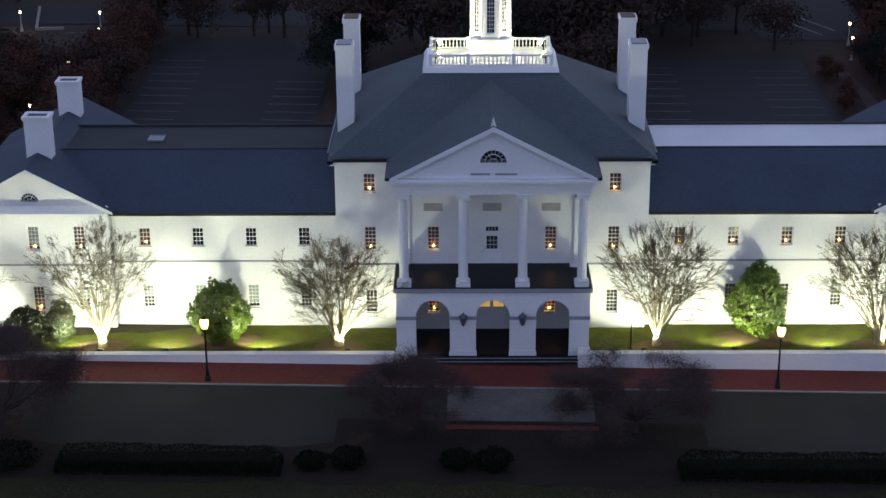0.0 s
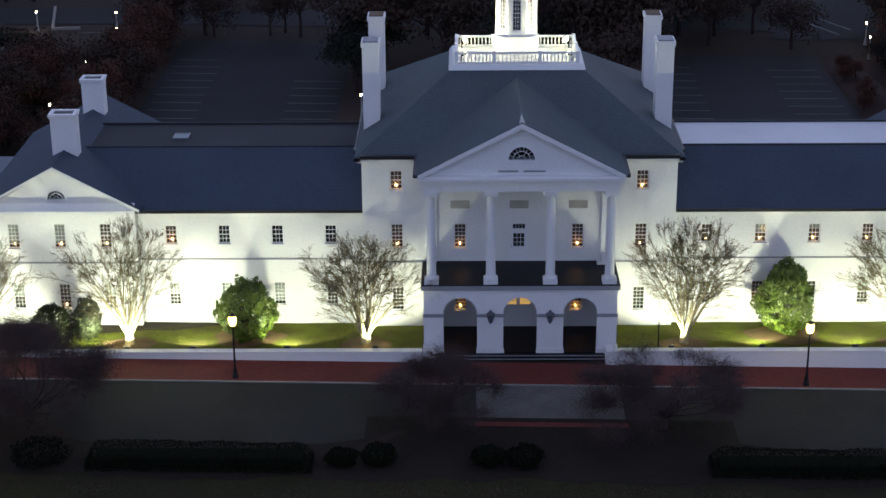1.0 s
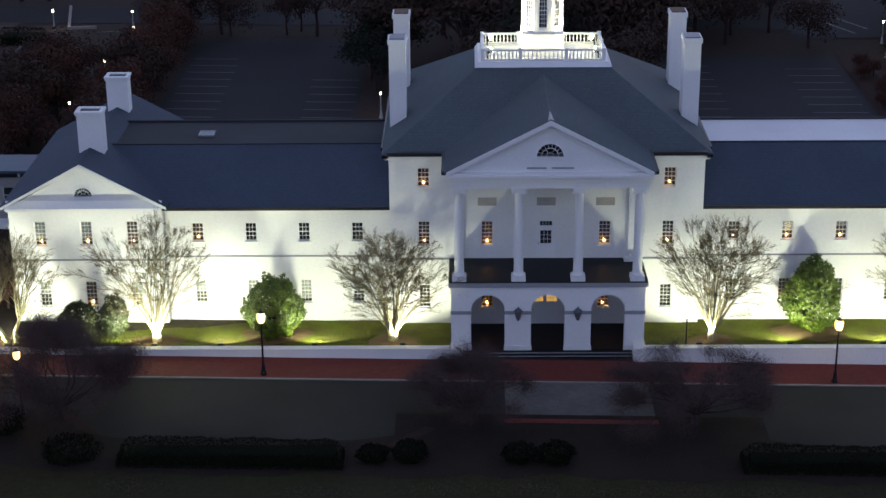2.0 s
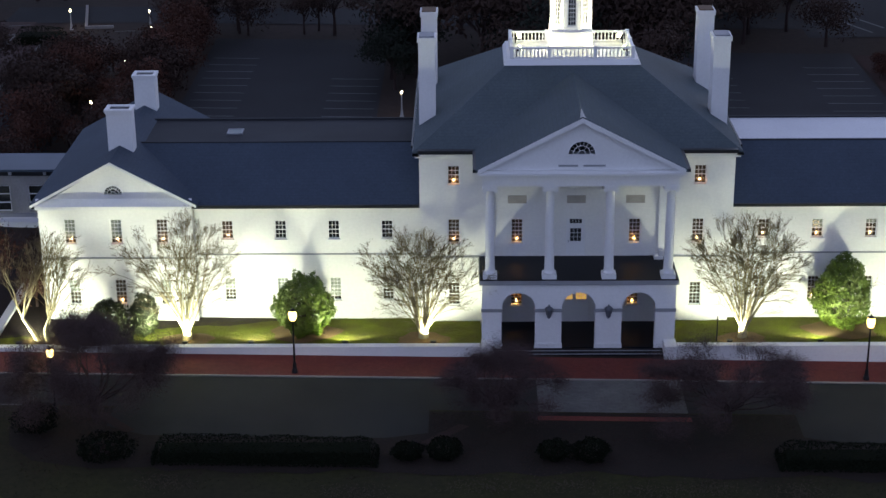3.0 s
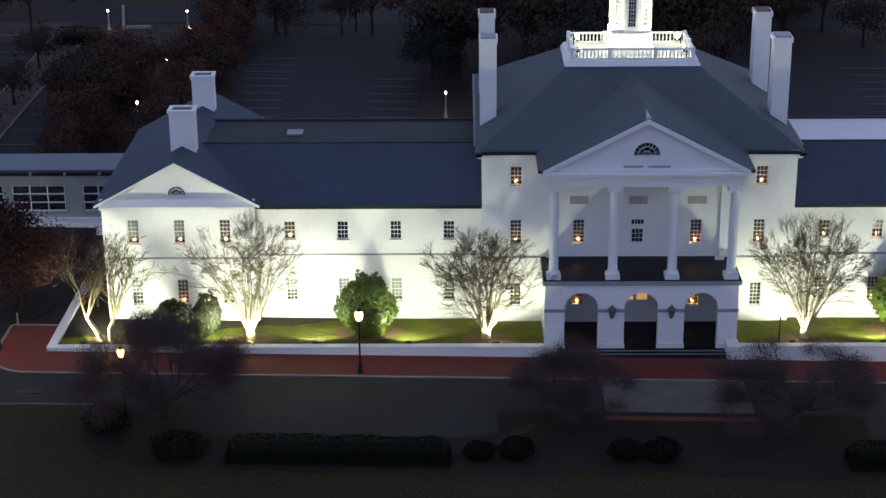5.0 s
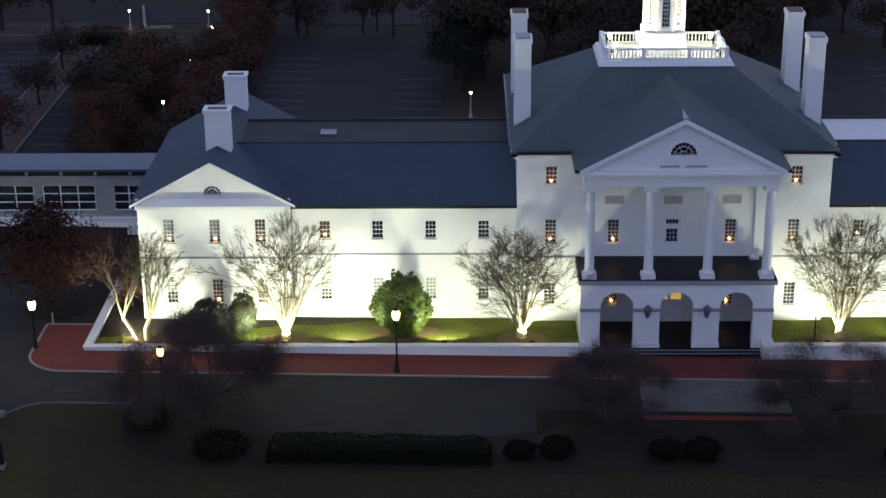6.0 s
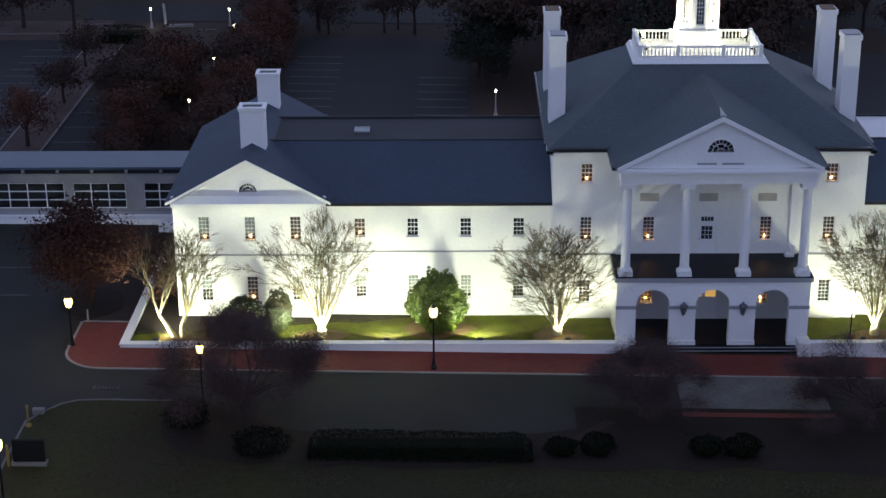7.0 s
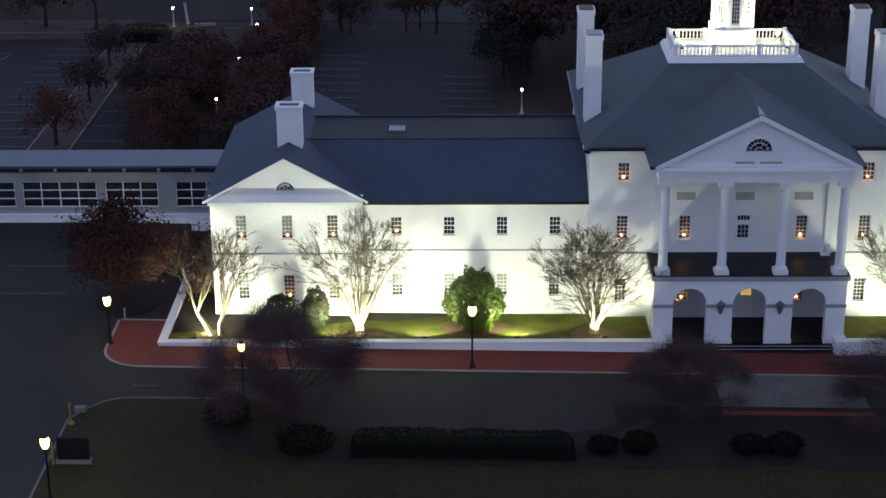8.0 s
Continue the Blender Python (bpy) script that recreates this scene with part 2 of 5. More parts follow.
def mesh_of(name, bm, mat, smooth=False, tidy=True):
    if tidy:
        bmesh.ops.recalc_face_normals(bm, faces=bm.faces)
    me = bpy.data.meshes.new(name)
    bm.to_mesh(me)
    bm.free()
    me.materials.append(mat)
    if smooth:
        for p in me.polygons:
            p.use_smooth = True
    return me


def part(name, bm, mat, parent=None, label="", smooth=False):
    ob = new(name, mesh_of(name, bm, mat, smooth))
    ob.parent = parent
    return tagged(ob, label)


def single(name, mat, parent, *args, label=""):
    bm = bmesh.new()
    box(bm, *args)
    return part(name, bm, mat, parent, label)


def thing(name, at, label, category, group="", kind=""):
    ob = new(name)
    ob.empty_display_size = 0.2
    ob.location = at
    return tagged(ob, label, category, group, kind)


def holed_wall(bm, x0, x1, z0, z1, y, thick, holes):
    """A wall facing -y with rectangular openings (x0, x1, z0, z1) right through it."""
    xs = sorted({x0, x1, *(v for h in holes for v in h[:2])})
    zs = sorted({z0, z1, *(v for h in holes for v in h[2:])})
    inside = lambda x, z: any(h[0] < x < h[1] and h[2] < z < h[3] for h in holes)  # noqa: E731
    full = {(i, k): not inside((xs[i] + xs[i + 1]) / 2, (zs[k] + zs[k + 1]) / 2) for i in range(len(xs) - 1) for k in range(len(zs) - 1)}
    at = {}

    def v(i, k, back):
        key = (i, k, back)
        if key not in at:
            at[key] = bm.verts.new((xs[i], y + thick * back, zs[k]))
        return at[key]

    for (i, k), solid_here in full.items():
        if not solid_here:
            continue
        for back in (0, 1):
            bm.faces.new((v(i, k, back), v(i + 1, k, back), v(i + 1, k + 1, back), v(i, k + 1, back)))
        for di, dk, a, b in ((-1, 0, (i, k), (i, k + 1)), (1, 0, (i + 1, k), (i + 1, k + 1)), (0, -1, (i, k), (i + 1, k)), (0, 1, (i, k + 1), (i + 1, k + 1))):
            if not full.get((i + di, k + dk), False):
                bm.faces.new((v(*a, 0), v(*b, 0), v(*b, 1), v(*a, 1)))


def ground_z(x):
    """The street falls gently to the right."""
    return -0.016 * (min(max(x, -45.0), 30.0) + 17.0)


def sheet(name, outline, lift, mat, label, category, kind="structure", step=6.0, thick=0.0):
    """A paving sheet of a given outline, cut into strips so that it follows the fall of the ground."""
    bm = bmesh.new()
    bm.faces.new([bm.verts.new((x, y, 0)) for x, y in outline])
    xs = [p[0] for p in outline]
    for cut in (-45.0, 30.0):
        if min(xs) < cut < max(xs):
            bmesh.ops.bisect_plane(bm, geom=bm.verts[:] + bm.edges[:] + bm.faces[:], plane_co=(cut, 0, 0), plane_no=(1, 0, 0))
    if thick:
        got = bmesh.ops.extrude_face_region(bm, geom=bm.faces[:])
        for v in got["geom"]:
            if isinstance(v, bmesh.types.BMVert):
                v.co.z -= thick
    for v in bm.verts:
        v.co.z += ground_z(v.co.x) + lift
    ob = part(name, bm, mat)
    return tagged(ob, label, category, "", kind)


# ---- ground and paving ----
bm = bmesh.new()
gx = [-1500, -400, -160, -45, 30, 160, 400, 1500]
gy = [-500, -120, -40, 0, 60, 160, 500, 2500]
grid = [[bm.verts.new((x, y, ground_z(x) - 0.06)) for x in gx] for y in gy]
for j in range(len(gy) - 1):
    for i in range(len(gx) - 1):
        bm.faces.new((grid[j][i], grid[j][i + 1], grid[j + 1][i + 1], grid[j + 1][i]))
tagged(part("ground", bm, SOIL), "dark leaf-strewn woodland ground reaching the horizon", "ground", "", "structure")

WEST = -41.8
corner = [(WEST + 2.6 - 2.6 * math.cos(a), -6.6 - 2.6 * math.sin(a)) for a in [radians(90 * k / 8) for k in range(9)]]
sheet("pavement", [(-38.5, -2.0), (WEST, -2.0), *corner, (60, -9.2), (60, -6.0), (-38.5, -6.0)], 0.0, BRICK, "red brick pavement in front of the white building", "pavement", thick=0.2)
sheet("road", [(-95, -70), (-42.2, -70), (-42.2, -16.8), (-41.4, -15.4), (-40.6, -14.4), (-39.7, -13.85), (-38.2, -13.7), (60, -13.9), (60, -9.0), (-38.0, -9.0), (-40.3, -8.4), (-42.4, -6.3), (-42.4, 17.6), (-95, 17.6)], -0.03, ASPHALT, "dark asphalt drive and courtyard", "road")
sheet("grass_bank", [(-42.0, -70), (60, -70), (60, -14.0), (-38.2, -13.8), (-39.6, -13.95), (-40.5, -14.5), (-41.3, -15.5), (-42.0, -16.9)], 0.01, DULLGRASS, "dull winter grass below the drive", "lawn")
bed_edge = [(x, -21.7 + 0.9 * noise.noise((x * 0.35, 1.7, 0)) + 0.4 * noise.noise((x * 1.3, 4.0, 0))) for x in range(40, -30, -1)]
sheet("mulch_bed", [(-33.6, -14.0), (40, -14.1), *bed_edge, (-31.8, -20.9), (-33.6, -19.0), (-34.2, -16.5)], 0.035, BEDSOIL, "dark mulch bed round the hedges", "flower bed")
sheet("crossing", [(-2.9, -14.5), (6.1, -14.5), (6.1, -9.45), (-2.9, -9.45)], 0.0, PAVER, "pale paved crossing opposite the portico", "paving")
sheet("brick_edging", [(-3.0, -15.1), (6.2, -15.1), (6.2, -14.52), (-3.0, -14.52)], 0.06, BRICK, "red brick edging below the crossing", "paving")
for lay_by in ([(-28.5, -13.7), (-9.5, -13.7), (-9.5, -16.9), (-12.0, -17.6), (-26.0, -17.6), (-28.5, -16.5)], [(12.5, -13.7), (31.5, -13.7), (31.5, -16.5), (29.0, -17.6), (15.0, -17.6), (12.5, -16.9)]):
    sheet("lay_by", lay_by, 0.045, ASPHALT, "dark asphalt lay-by beside the drive", "road")
for path in ([(-29.6, -14.9), (-29.0, -14.6), (-26.7, -17.0), (-27.3, -17.3)], [(-9.9, -18.1), (-9.3, -18.4), (-7.1, -16.0), (-7.7, -15.7)]):
    sheet("path", path, 0.055, LITTER, "short weathered concrete path in the bed", "path")


def kerb(name, points, width, lift, mat=PALEKERB):
    bm = bmesh.new()
    for a, b in zip(points, points[1:]):
        d = (Vector(b) - Vector(a)).normalized() * width
        n = (-d.y, d.x)
        ring = [(a[0], a[1]), (b[0], b[1]), (b[0] + n[0], b[1] + n[1]), (a[0] + n[0], a[1] + n[1])]
        solid(bm, [(x, y, ground_z(x) + lift) for x, y in ring], (0, 0, -0.2))
    return tagged(part(name, bm, mat), "pale concrete kerb along the drive", "kerb", "", "structure")


kerb("kerb", [(-38.55, -2.0), (WEST, -2.0), *corner, (-30, -9.2), (-3.4, -9.2), (6, -9.2), (30, -9.2), (60, -9.2)], -0.17, 0.03)
kerb("kerb", [(-42.2, -70), (-42.2, -16.8), (-41.4, -15.4), (-40.6, -14.4), (-39.7, -13.85), (-38.2, -13.7), (-33.2, -13.72)], -0.16, 0.04, DARKKERB)

# sloping lawns between the low wall and the building
for side in (-1, 1):
    bm = bmesh.new()
    xs = [6.3 + (38.3 - 6.3) * k / 40 for k in range(41)]
    ys = [-5.75, -4.5, -3.0, -1.5, 0.3]
    rows = [[bm.verts.new((side * x, y, 0.42 - 0.5 * (y + 5.75) / 6.05 + 0.05 * noise.noise((side * x * 0.5, y * 0.5, 3)))) for x in xs] for y in ys]
    for a, b in zip(rows, rows[1:]):
        for i in range(40):
            bm.faces.new((a[i], a[i + 1], b[i + 1], b[i]))
    tagged(part("lawn", bm, LAWN, smooth=True), "floodlit green lawn behind the low white wall", "lawn", "", "structure")

# low white wall with cap
for side, x1, x0 in ((-1, -38.55, -6.35), (1, 40.0, 6.35)):
    w = thing("low_wall", (x1, -6.1, ground_z(x1)), "low white painted wall along the brick pavement", "wall", "", "structure")
    bm = bmesh.new()
    lo, hi = min(x0, x1), max(x0, x1)
    box(bm, lo, hi, -6.1, -5.65, -1.1, 0.52)
    if side < 0:
        box(bm, -38.55, -38.1, -5.65, 9.5, -1.0, 0.52)
    part("wall", bm, STUCCO, w).matrix_parent_inverse = w.matrix_basis.inverted()
    bm = bmesh.new()
    box(bm, lo - 0.05, hi, -6.15, -5.6, 0.52, 0.6)
    if side < 0:
        box(bm, -38.6, -38.05, -5.6, 9.55, 0.52, 0.6)
    part("cap", bm, STUCCO, w).matrix_parent_inverse = w.matrix_basis.inverted()


# ---- windows ----
SHARED = {}


def shared(key, make):
    if key not in SHARED:
        SHARED[key] = make()
    return SHARED[key]


def ring_frame(bm, x0, x1, z0, z1, f, y0, y1):
    """A rectangular frame of one piece."""
    outer = [(x0, z0), (x1, z0), (x1, z1), (x0, z1)]
    inner = [(x0 + f, z0 + f), (x1 - f, z0 + f), (x1 - f, z1 - f), (x0 + f, z1 - f)]
    v = {(k, i, d): bm.verts.new((p[0], y, p[1])) for k, ps in (("o", outer), ("i", inner)) for i, p in enumerate(ps) for d, y in ((0, y0), (1, y1))}
    for i in range(4):
        j = (i + 1) % 4
        bm.faces.new((v["o", i, 0], v["o", j, 0], v["i", j, 0], v["i", i, 0]))
        bm.faces.new((v["o", i, 1], v["i", i, 1], v["i", j, 1], v["o", j, 1]))
        bm.faces.new((v["o", i, 0], v["o", i, 1], v["o", j, 1], v["o", j, 0]))
        bm.faces.new((v["i", i, 0], v["i", j, 0], v["i", j, 1], v["i", i, 1]))


def sash(w, h):
    """Frame of a sash window, its lower left corner at the origin, facing -y."""
    bm = bmesh.new()
    ring_frame(bm, 0, w, 0, h, 0.055, 0.0, 0.09)
    return mesh_of("window", bm, TRIM)


def bar_mesh(x, z):
    bm = bmesh.new()
    box(bm, 0, x, 0, 0.04, 0, z)
    return mesh_of("glazing_bar", bm, TRIM)


def glazing(ob, w, h, cols, rows):
    """The glazing bars of a sash window, each a piece of its own."""
    f, m = 0.055, 0.030
    tall = shared(("bar", m, h), lambda: bar_mesh(m, h - 2 * f))
    for c in range(1, cols):
        b = new("glazing_bar", tall)
        b.parent = ob
        b.location = (f + (w - 2 * f) * c / cols - m / 2, 0.020, f)
    for r in range(1, rows):
        mid = rows % 2 == 0 and r == rows // 2
        t = 0.05 if mid else m
        b = new("meeting_rail" if mid else "glazing_bar", shared(("bar", w, t), lambda: bar_mesh(w - 2 * f, t)))
        b.parent = ob
        b.location = (f, 0.022 if not mid else 0.014, f + (h - 2 * f) * r / rows - t / 2)


def pane_mesh(w, h):
    bm = bmesh.new()
    box(bm, 0, w, 0, 0.006, 0, h)
    return mesh_of("pane", bm, GLASS)


def window(parent, cx, z0, z1, y, w=0.78, cols=3, rows=4, candle=0.0, sill=True, curtain=False, shade=0.0):
    h = z1 - z0
    ob = new("window", shared(("sash", w, h), lambda: sash(w, h)))
    glazing(ob, w, h, cols, rows)
    ob.parent = parent
    base = Vector((cx - w / 2, y + 0.10, z0))
    ob.location = base - parent.location
    f = 0.055
    pw, ph = (w - 2 * f) / cols, (h - 2 * f) / rows
    pane = shared(("pane", pw, ph), lambda: pane_mesh(pw - 0.004, ph - 0.004))
    for c in range(cols):
        for r in range(rows):
            p = new("pane", pane)
            p.parent = ob
            p.location = (f + c * pw + 0.002, 0.036, f + r * ph + 0.002)
            p.visible_shadow = False
    if sill:
        def make():
            bm = bmesh.new()
            box(bm, -0.08, w + 0.08, -0.17, -0.002, -0.09, 0.0)
            return mesh_of("sill", bm, TRIM)
        s = new("sill", shared(("sill", w), make))
        s.parent = ob

    def make_blind():
        bm = bmesh.new()
        for k in range(12):
            x0, x1 = w * k / 12, w * (k + 1) / 12
            d = 0.03 * (k % 2)
            box(bm, x0, x1, 0.42 + d, 0.435 + d, 0.02, h)
        return mesh_of("blind", bm, BLIND)
    if shade:
        def make_shade():
            bm = bmesh.new()
            for k in range(5):
                box(bm, 0.03 + (w - 0.06) * k / 5, 0.03 + (w - 0.06) * (k + 1) / 5, 0.10 + 0.012 * (k % 2), 0.106 + 0.012 * (k % 2), h * (1 - shade), h - 0.02)
            box(bm, 0.03, w - 0.03, 0.094, 0.13, h * (1 - shade) - 0.03, h * (1 - shade))
            return mesh_of("shade", bm, SHADE)
        s = new("shade", shared(("shade", w, h, shade), make_shade))
        s.parent = ob
        tagged(s, "cream fabric shade drawn part way down")
    if not candle and not curtain:
        return ob
    b = new("blind", shared(("blind", w, h), make_blind))
    b.parent = ob
    tagged(b, "drawn cream curtain")
    if candle:
        candle_light((cx, y + 0.30, z0 + 0.06), candle)
    return ob


def candle_mesh():
    bm = bmesh.new()
    turned(bm, [(0.05, 0), (0.05, 0.015), (0.018, 0.03), (0.016, 0.09), (0.02, 0.1)], 0, 0, 0, 8)
    return mesh_of("stick", bm, TRIM)


def bulb_mesh():
    bm = bmesh.new()
    turned(bm, [(0.015, 0), (0.055, 0.03), (0.065, 0.08), (0.035, 0.14), (0.004, 0.19)], 0, 0, 0.1, 10)
    return mesh_of("bulb", bm, BULB, True)


def candle_light(at, strength):
    t = thing("window_candle", at, "small electric candle glowing orange on a window sill", "candle", "candles in the windows")
    for name, make in (("stick", candle_mesh), ("bulb", bulb_mesh)):
        new(name, shared(name, make)).parent = t
    lamp("POINT", "candle_glow", (at[0], at[1] - 0.06, at[2] + 0.2), 2.4 * strength, (1.0, 0.46, 0.13), 0.04)


def section(name, at, label):
    return thing(name, at, label, "building")


def sub(name, bm, mat, parent, label="", smooth=False):
    """A part in world coordinates under a top-level thing."""
    ob = part(name, bm, mat, parent, label, smooth)
    ob.location = -parent.location
    return ob


def subbox(name, mat, parent, *args, label=""):
    bm = bmesh.new()
    box(bm, *args)
    return sub(name, bm, mat, parent, label)


def opening(cx, z0, z1, w):
    return (cx - w / 2, cx + w / 2, z0, z1)


# ---- wings ----
UP, LOW = (5.72, 7.02), (1.28, 2.94)
WING_X = (12.5, 16.05, 19.6, 23.15)
for side in (-1, 1):
    wing = section("wing_building", (side * 17.8, 5.0, 0), "long white two-storey wing with a dark slate roof")
    holes = [opening(side * x, *z, 0.78) for x in WING_X for z in (UP, LOW)]
    bm = bmesh.new()
    lo, hi = sorted((side * 10.3, side * 25.3))
    holed_wall(bm, lo, hi, -0.8, 8.15, 0.0, 0.4, holes)
    sub("front_wall", bm, WHITE, wing)
    subbox("back_wall", WHITE, wing, lo, hi, 10.0, 10.4, -0.8, 10.75)
    subbox("string_course", GREYTRIM, wing, lo, hi, -0.05, -0.002, 4.60, 4.70)
    subbox("cornice", TRIM, wing, lo, hi, -0.22, -0.003, 7.93, 8.12)
    subbox("gutter", GUTTER, wing, lo, hi, -0.62, -0.30, 8.12, 8.30)
    bm = bmesh.new()
    far = side * 29.6
    ring = [(side * 10.3, -0.5, 8.26), (side * 25.25, -0.5, 8.26), (far, 5.0, 10.95), (side * 10.3, 5.0, 10.95)]
    solid(bm, ring, (0, 0.05, -0.22))
    sub("front_roof", bm, SLATE, wing)
    bm = bmesh.new()
    a, b = sorted((side * 10.3, far))
    box(bm, a, b, 5.03, 10.6, 10.55, 10.86)
    sub("flat_roof", bm, MEMBRANE_DARK if side < 0 else MEMBRANE_PALE, wing, "dark membrane flat roof" if side < 0 else "pale grey membrane flat roof")
    bm = bmesh.new()
    box(bm, a, b, 4.93, 5.12, 10.80, 10.99)
    box(bm, a, b, 10.45, 10.65, 10.7, 10.98)
    sub("roof_curb", bm, MEMBRANE_DARK, wing)
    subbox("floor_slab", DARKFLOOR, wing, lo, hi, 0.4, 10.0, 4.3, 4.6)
    subbox("end_wall", WHITE, wing, min(side * 25.0, side * 25.3), max(side * 25.0, side * 25.3), 0.4, 10.0, -0.8, 8.0)
    for k, x in enumerate(WING_X):
        glow = {(-1, 3): 1.0, (1, 1): 1.6, (1, 2): 0.8, (1, 3): 0.9, (1, 0): 0.25}.get((side, k), 0.0)
        window(wing, side * x, *UP, 0.0, rows=4, candle=glow, shade={(1, 1): 0.5, (1, 2): 0.25}.get((side, k), 0.0))
        window(wing, side * x, *LOW, 0.0, rows=6, candle=0.3 if (side, k) == (1, 1) else 0.0, curtain=True, shade={(-1, 3): 0.5, (-1, 2): 0.66, (-1, 1): 0.83, (-1, 0): 0.5, (1, 3): 0.5}.get((side, k), 0.0))

# skylight on the dark flat roof
bm = bmesh.new()
box(bm, -23.85, -22.75, 6.9, 7.0, 10.86, 10.97)
box(bm, -23.85, -22.75, 8.0, 8.1, 10.86, 10.97)
box(bm, -23.85, -23.75, 7.0, 8.0, 10.86, 10.97)
box(bm, -22.85, -22.75, 7.0, 8.0, 10.86, 10.97)
sk = thing("skylight", (-23.3, 7.5, 10.86), "small square grey-framed skylight on the flat roof", "skylight")
sub("frame", bm, LEADGREY, sk)
subbox("pane", SKYGLASS, sk, -23.75, -22.85, 7.0, 8.0, 10.93, 10.95)


def fanlight(parent, cx, zc, y, r):
    """Half-round fan window with radial bars and an arched trim."""
    bm = bmesh.new()
    n = 20
    arc = [math.pi * k / n for k in range(n + 1)]
    for a, b in zip(arc, arc[1:]):
        for r0, r1, d0, d1 in ((r, r + 0.07, -0.05, 0.06), (r * 0.62, r * 0.62 + 0.035, 0.02, 0.06), (r * 0.27, r * 0.27 + 0.03, 0.02, 0.06)):
            ring = [(cx + q * math.cos(t), y + d0, zc + q * math.sin(t)) for q, t in ((r0, a), (r1, a), (r1, b), (r0, b))]
            solid(bm, ring, (0, d1 - d0, 0))
    for k in range(1, 9):
        t = math.pi * k / 9
        q = (0.28 if k % 3 == 0 else 0.62) * r
        tube(bm, (cx + q * math.cos(t), y + 0.04, zc + q * math.sin(t)), (cx + r * math.cos(t), y + 0.04, zc + r * math.sin(t)), 0.016, 0.016, 4)
    box(bm, cx - r - 0.16, cx + r + 0.16, y - 0.08, y + 0.06, zc - 0.1, zc)
    f = sub("fan_window", bm, TRIM, parent, "half-round fan window with white bars")
    bm = bmesh.new()
    solid(bm, [(cx + r * math.cos(t), y + 0.065, zc + r * math.sin(t)) for t in arc], (0, 0.006, 0))
    p = part("pane", bm, GLASS, f)
    p.visible_shadow = False


def strips(bm, xs, low, high, y0, y1):
    """Upright slices of a wall between two curves."""
    for a, b in zip(xs, xs[1:]):
        e = 1e-6
        front = [(a, y0, low(a + e)), (b, y0, low(b - e)), (b, y0, high(b)), (a, y0, high(a))]
        solid(bm, front, (0, y1 - y0, 0))


def gable(bm, cx, half, z0, rise, y0, y1, hole=None):
    """A gable triangle, with a half-round hole (zc, r)."""
    high = lambda x: z0 + rise * max(0.0, 1 - abs(x - cx) / half) + 0.001  # noqa: E731
    if not hole:
        strips(bm, [cx - half, cx, cx + half], lambda x: z0, high, y0, y1)
        return
    zc, r = hole
    n = 16
    arc = [cx - r * math.cos(math.pi * k / n) for k in range(n + 1)]
    strips(bm, [cx - half, cx - r], lambda x: z0, high, y0, y1)
    strips(bm, [cx + r, cx + half], lambda x: z0, high, y0, y1)
    strips(bm, arc, lambda x: zc + math.sqrt(max(0.0, r * r - (x - cx) ** 2)), high, y0, y1)
    box(bm, cx - r, cx + r, y0, y1, z0, zc)


def rakes(bm, cx, half, z0, rise, y0, y1, drop):
    """The two raking cornices of a gable."""
    for s in (-1, 1):
        ring = [(cx, y0, z0 + rise), (cx + s * half, y0, z0), (cx + s * half, y0, z0 - drop), (cx, y0, z0 + rise - drop * 1.1)]
        solid(bm, ring, (0, y1 - y0, 0))


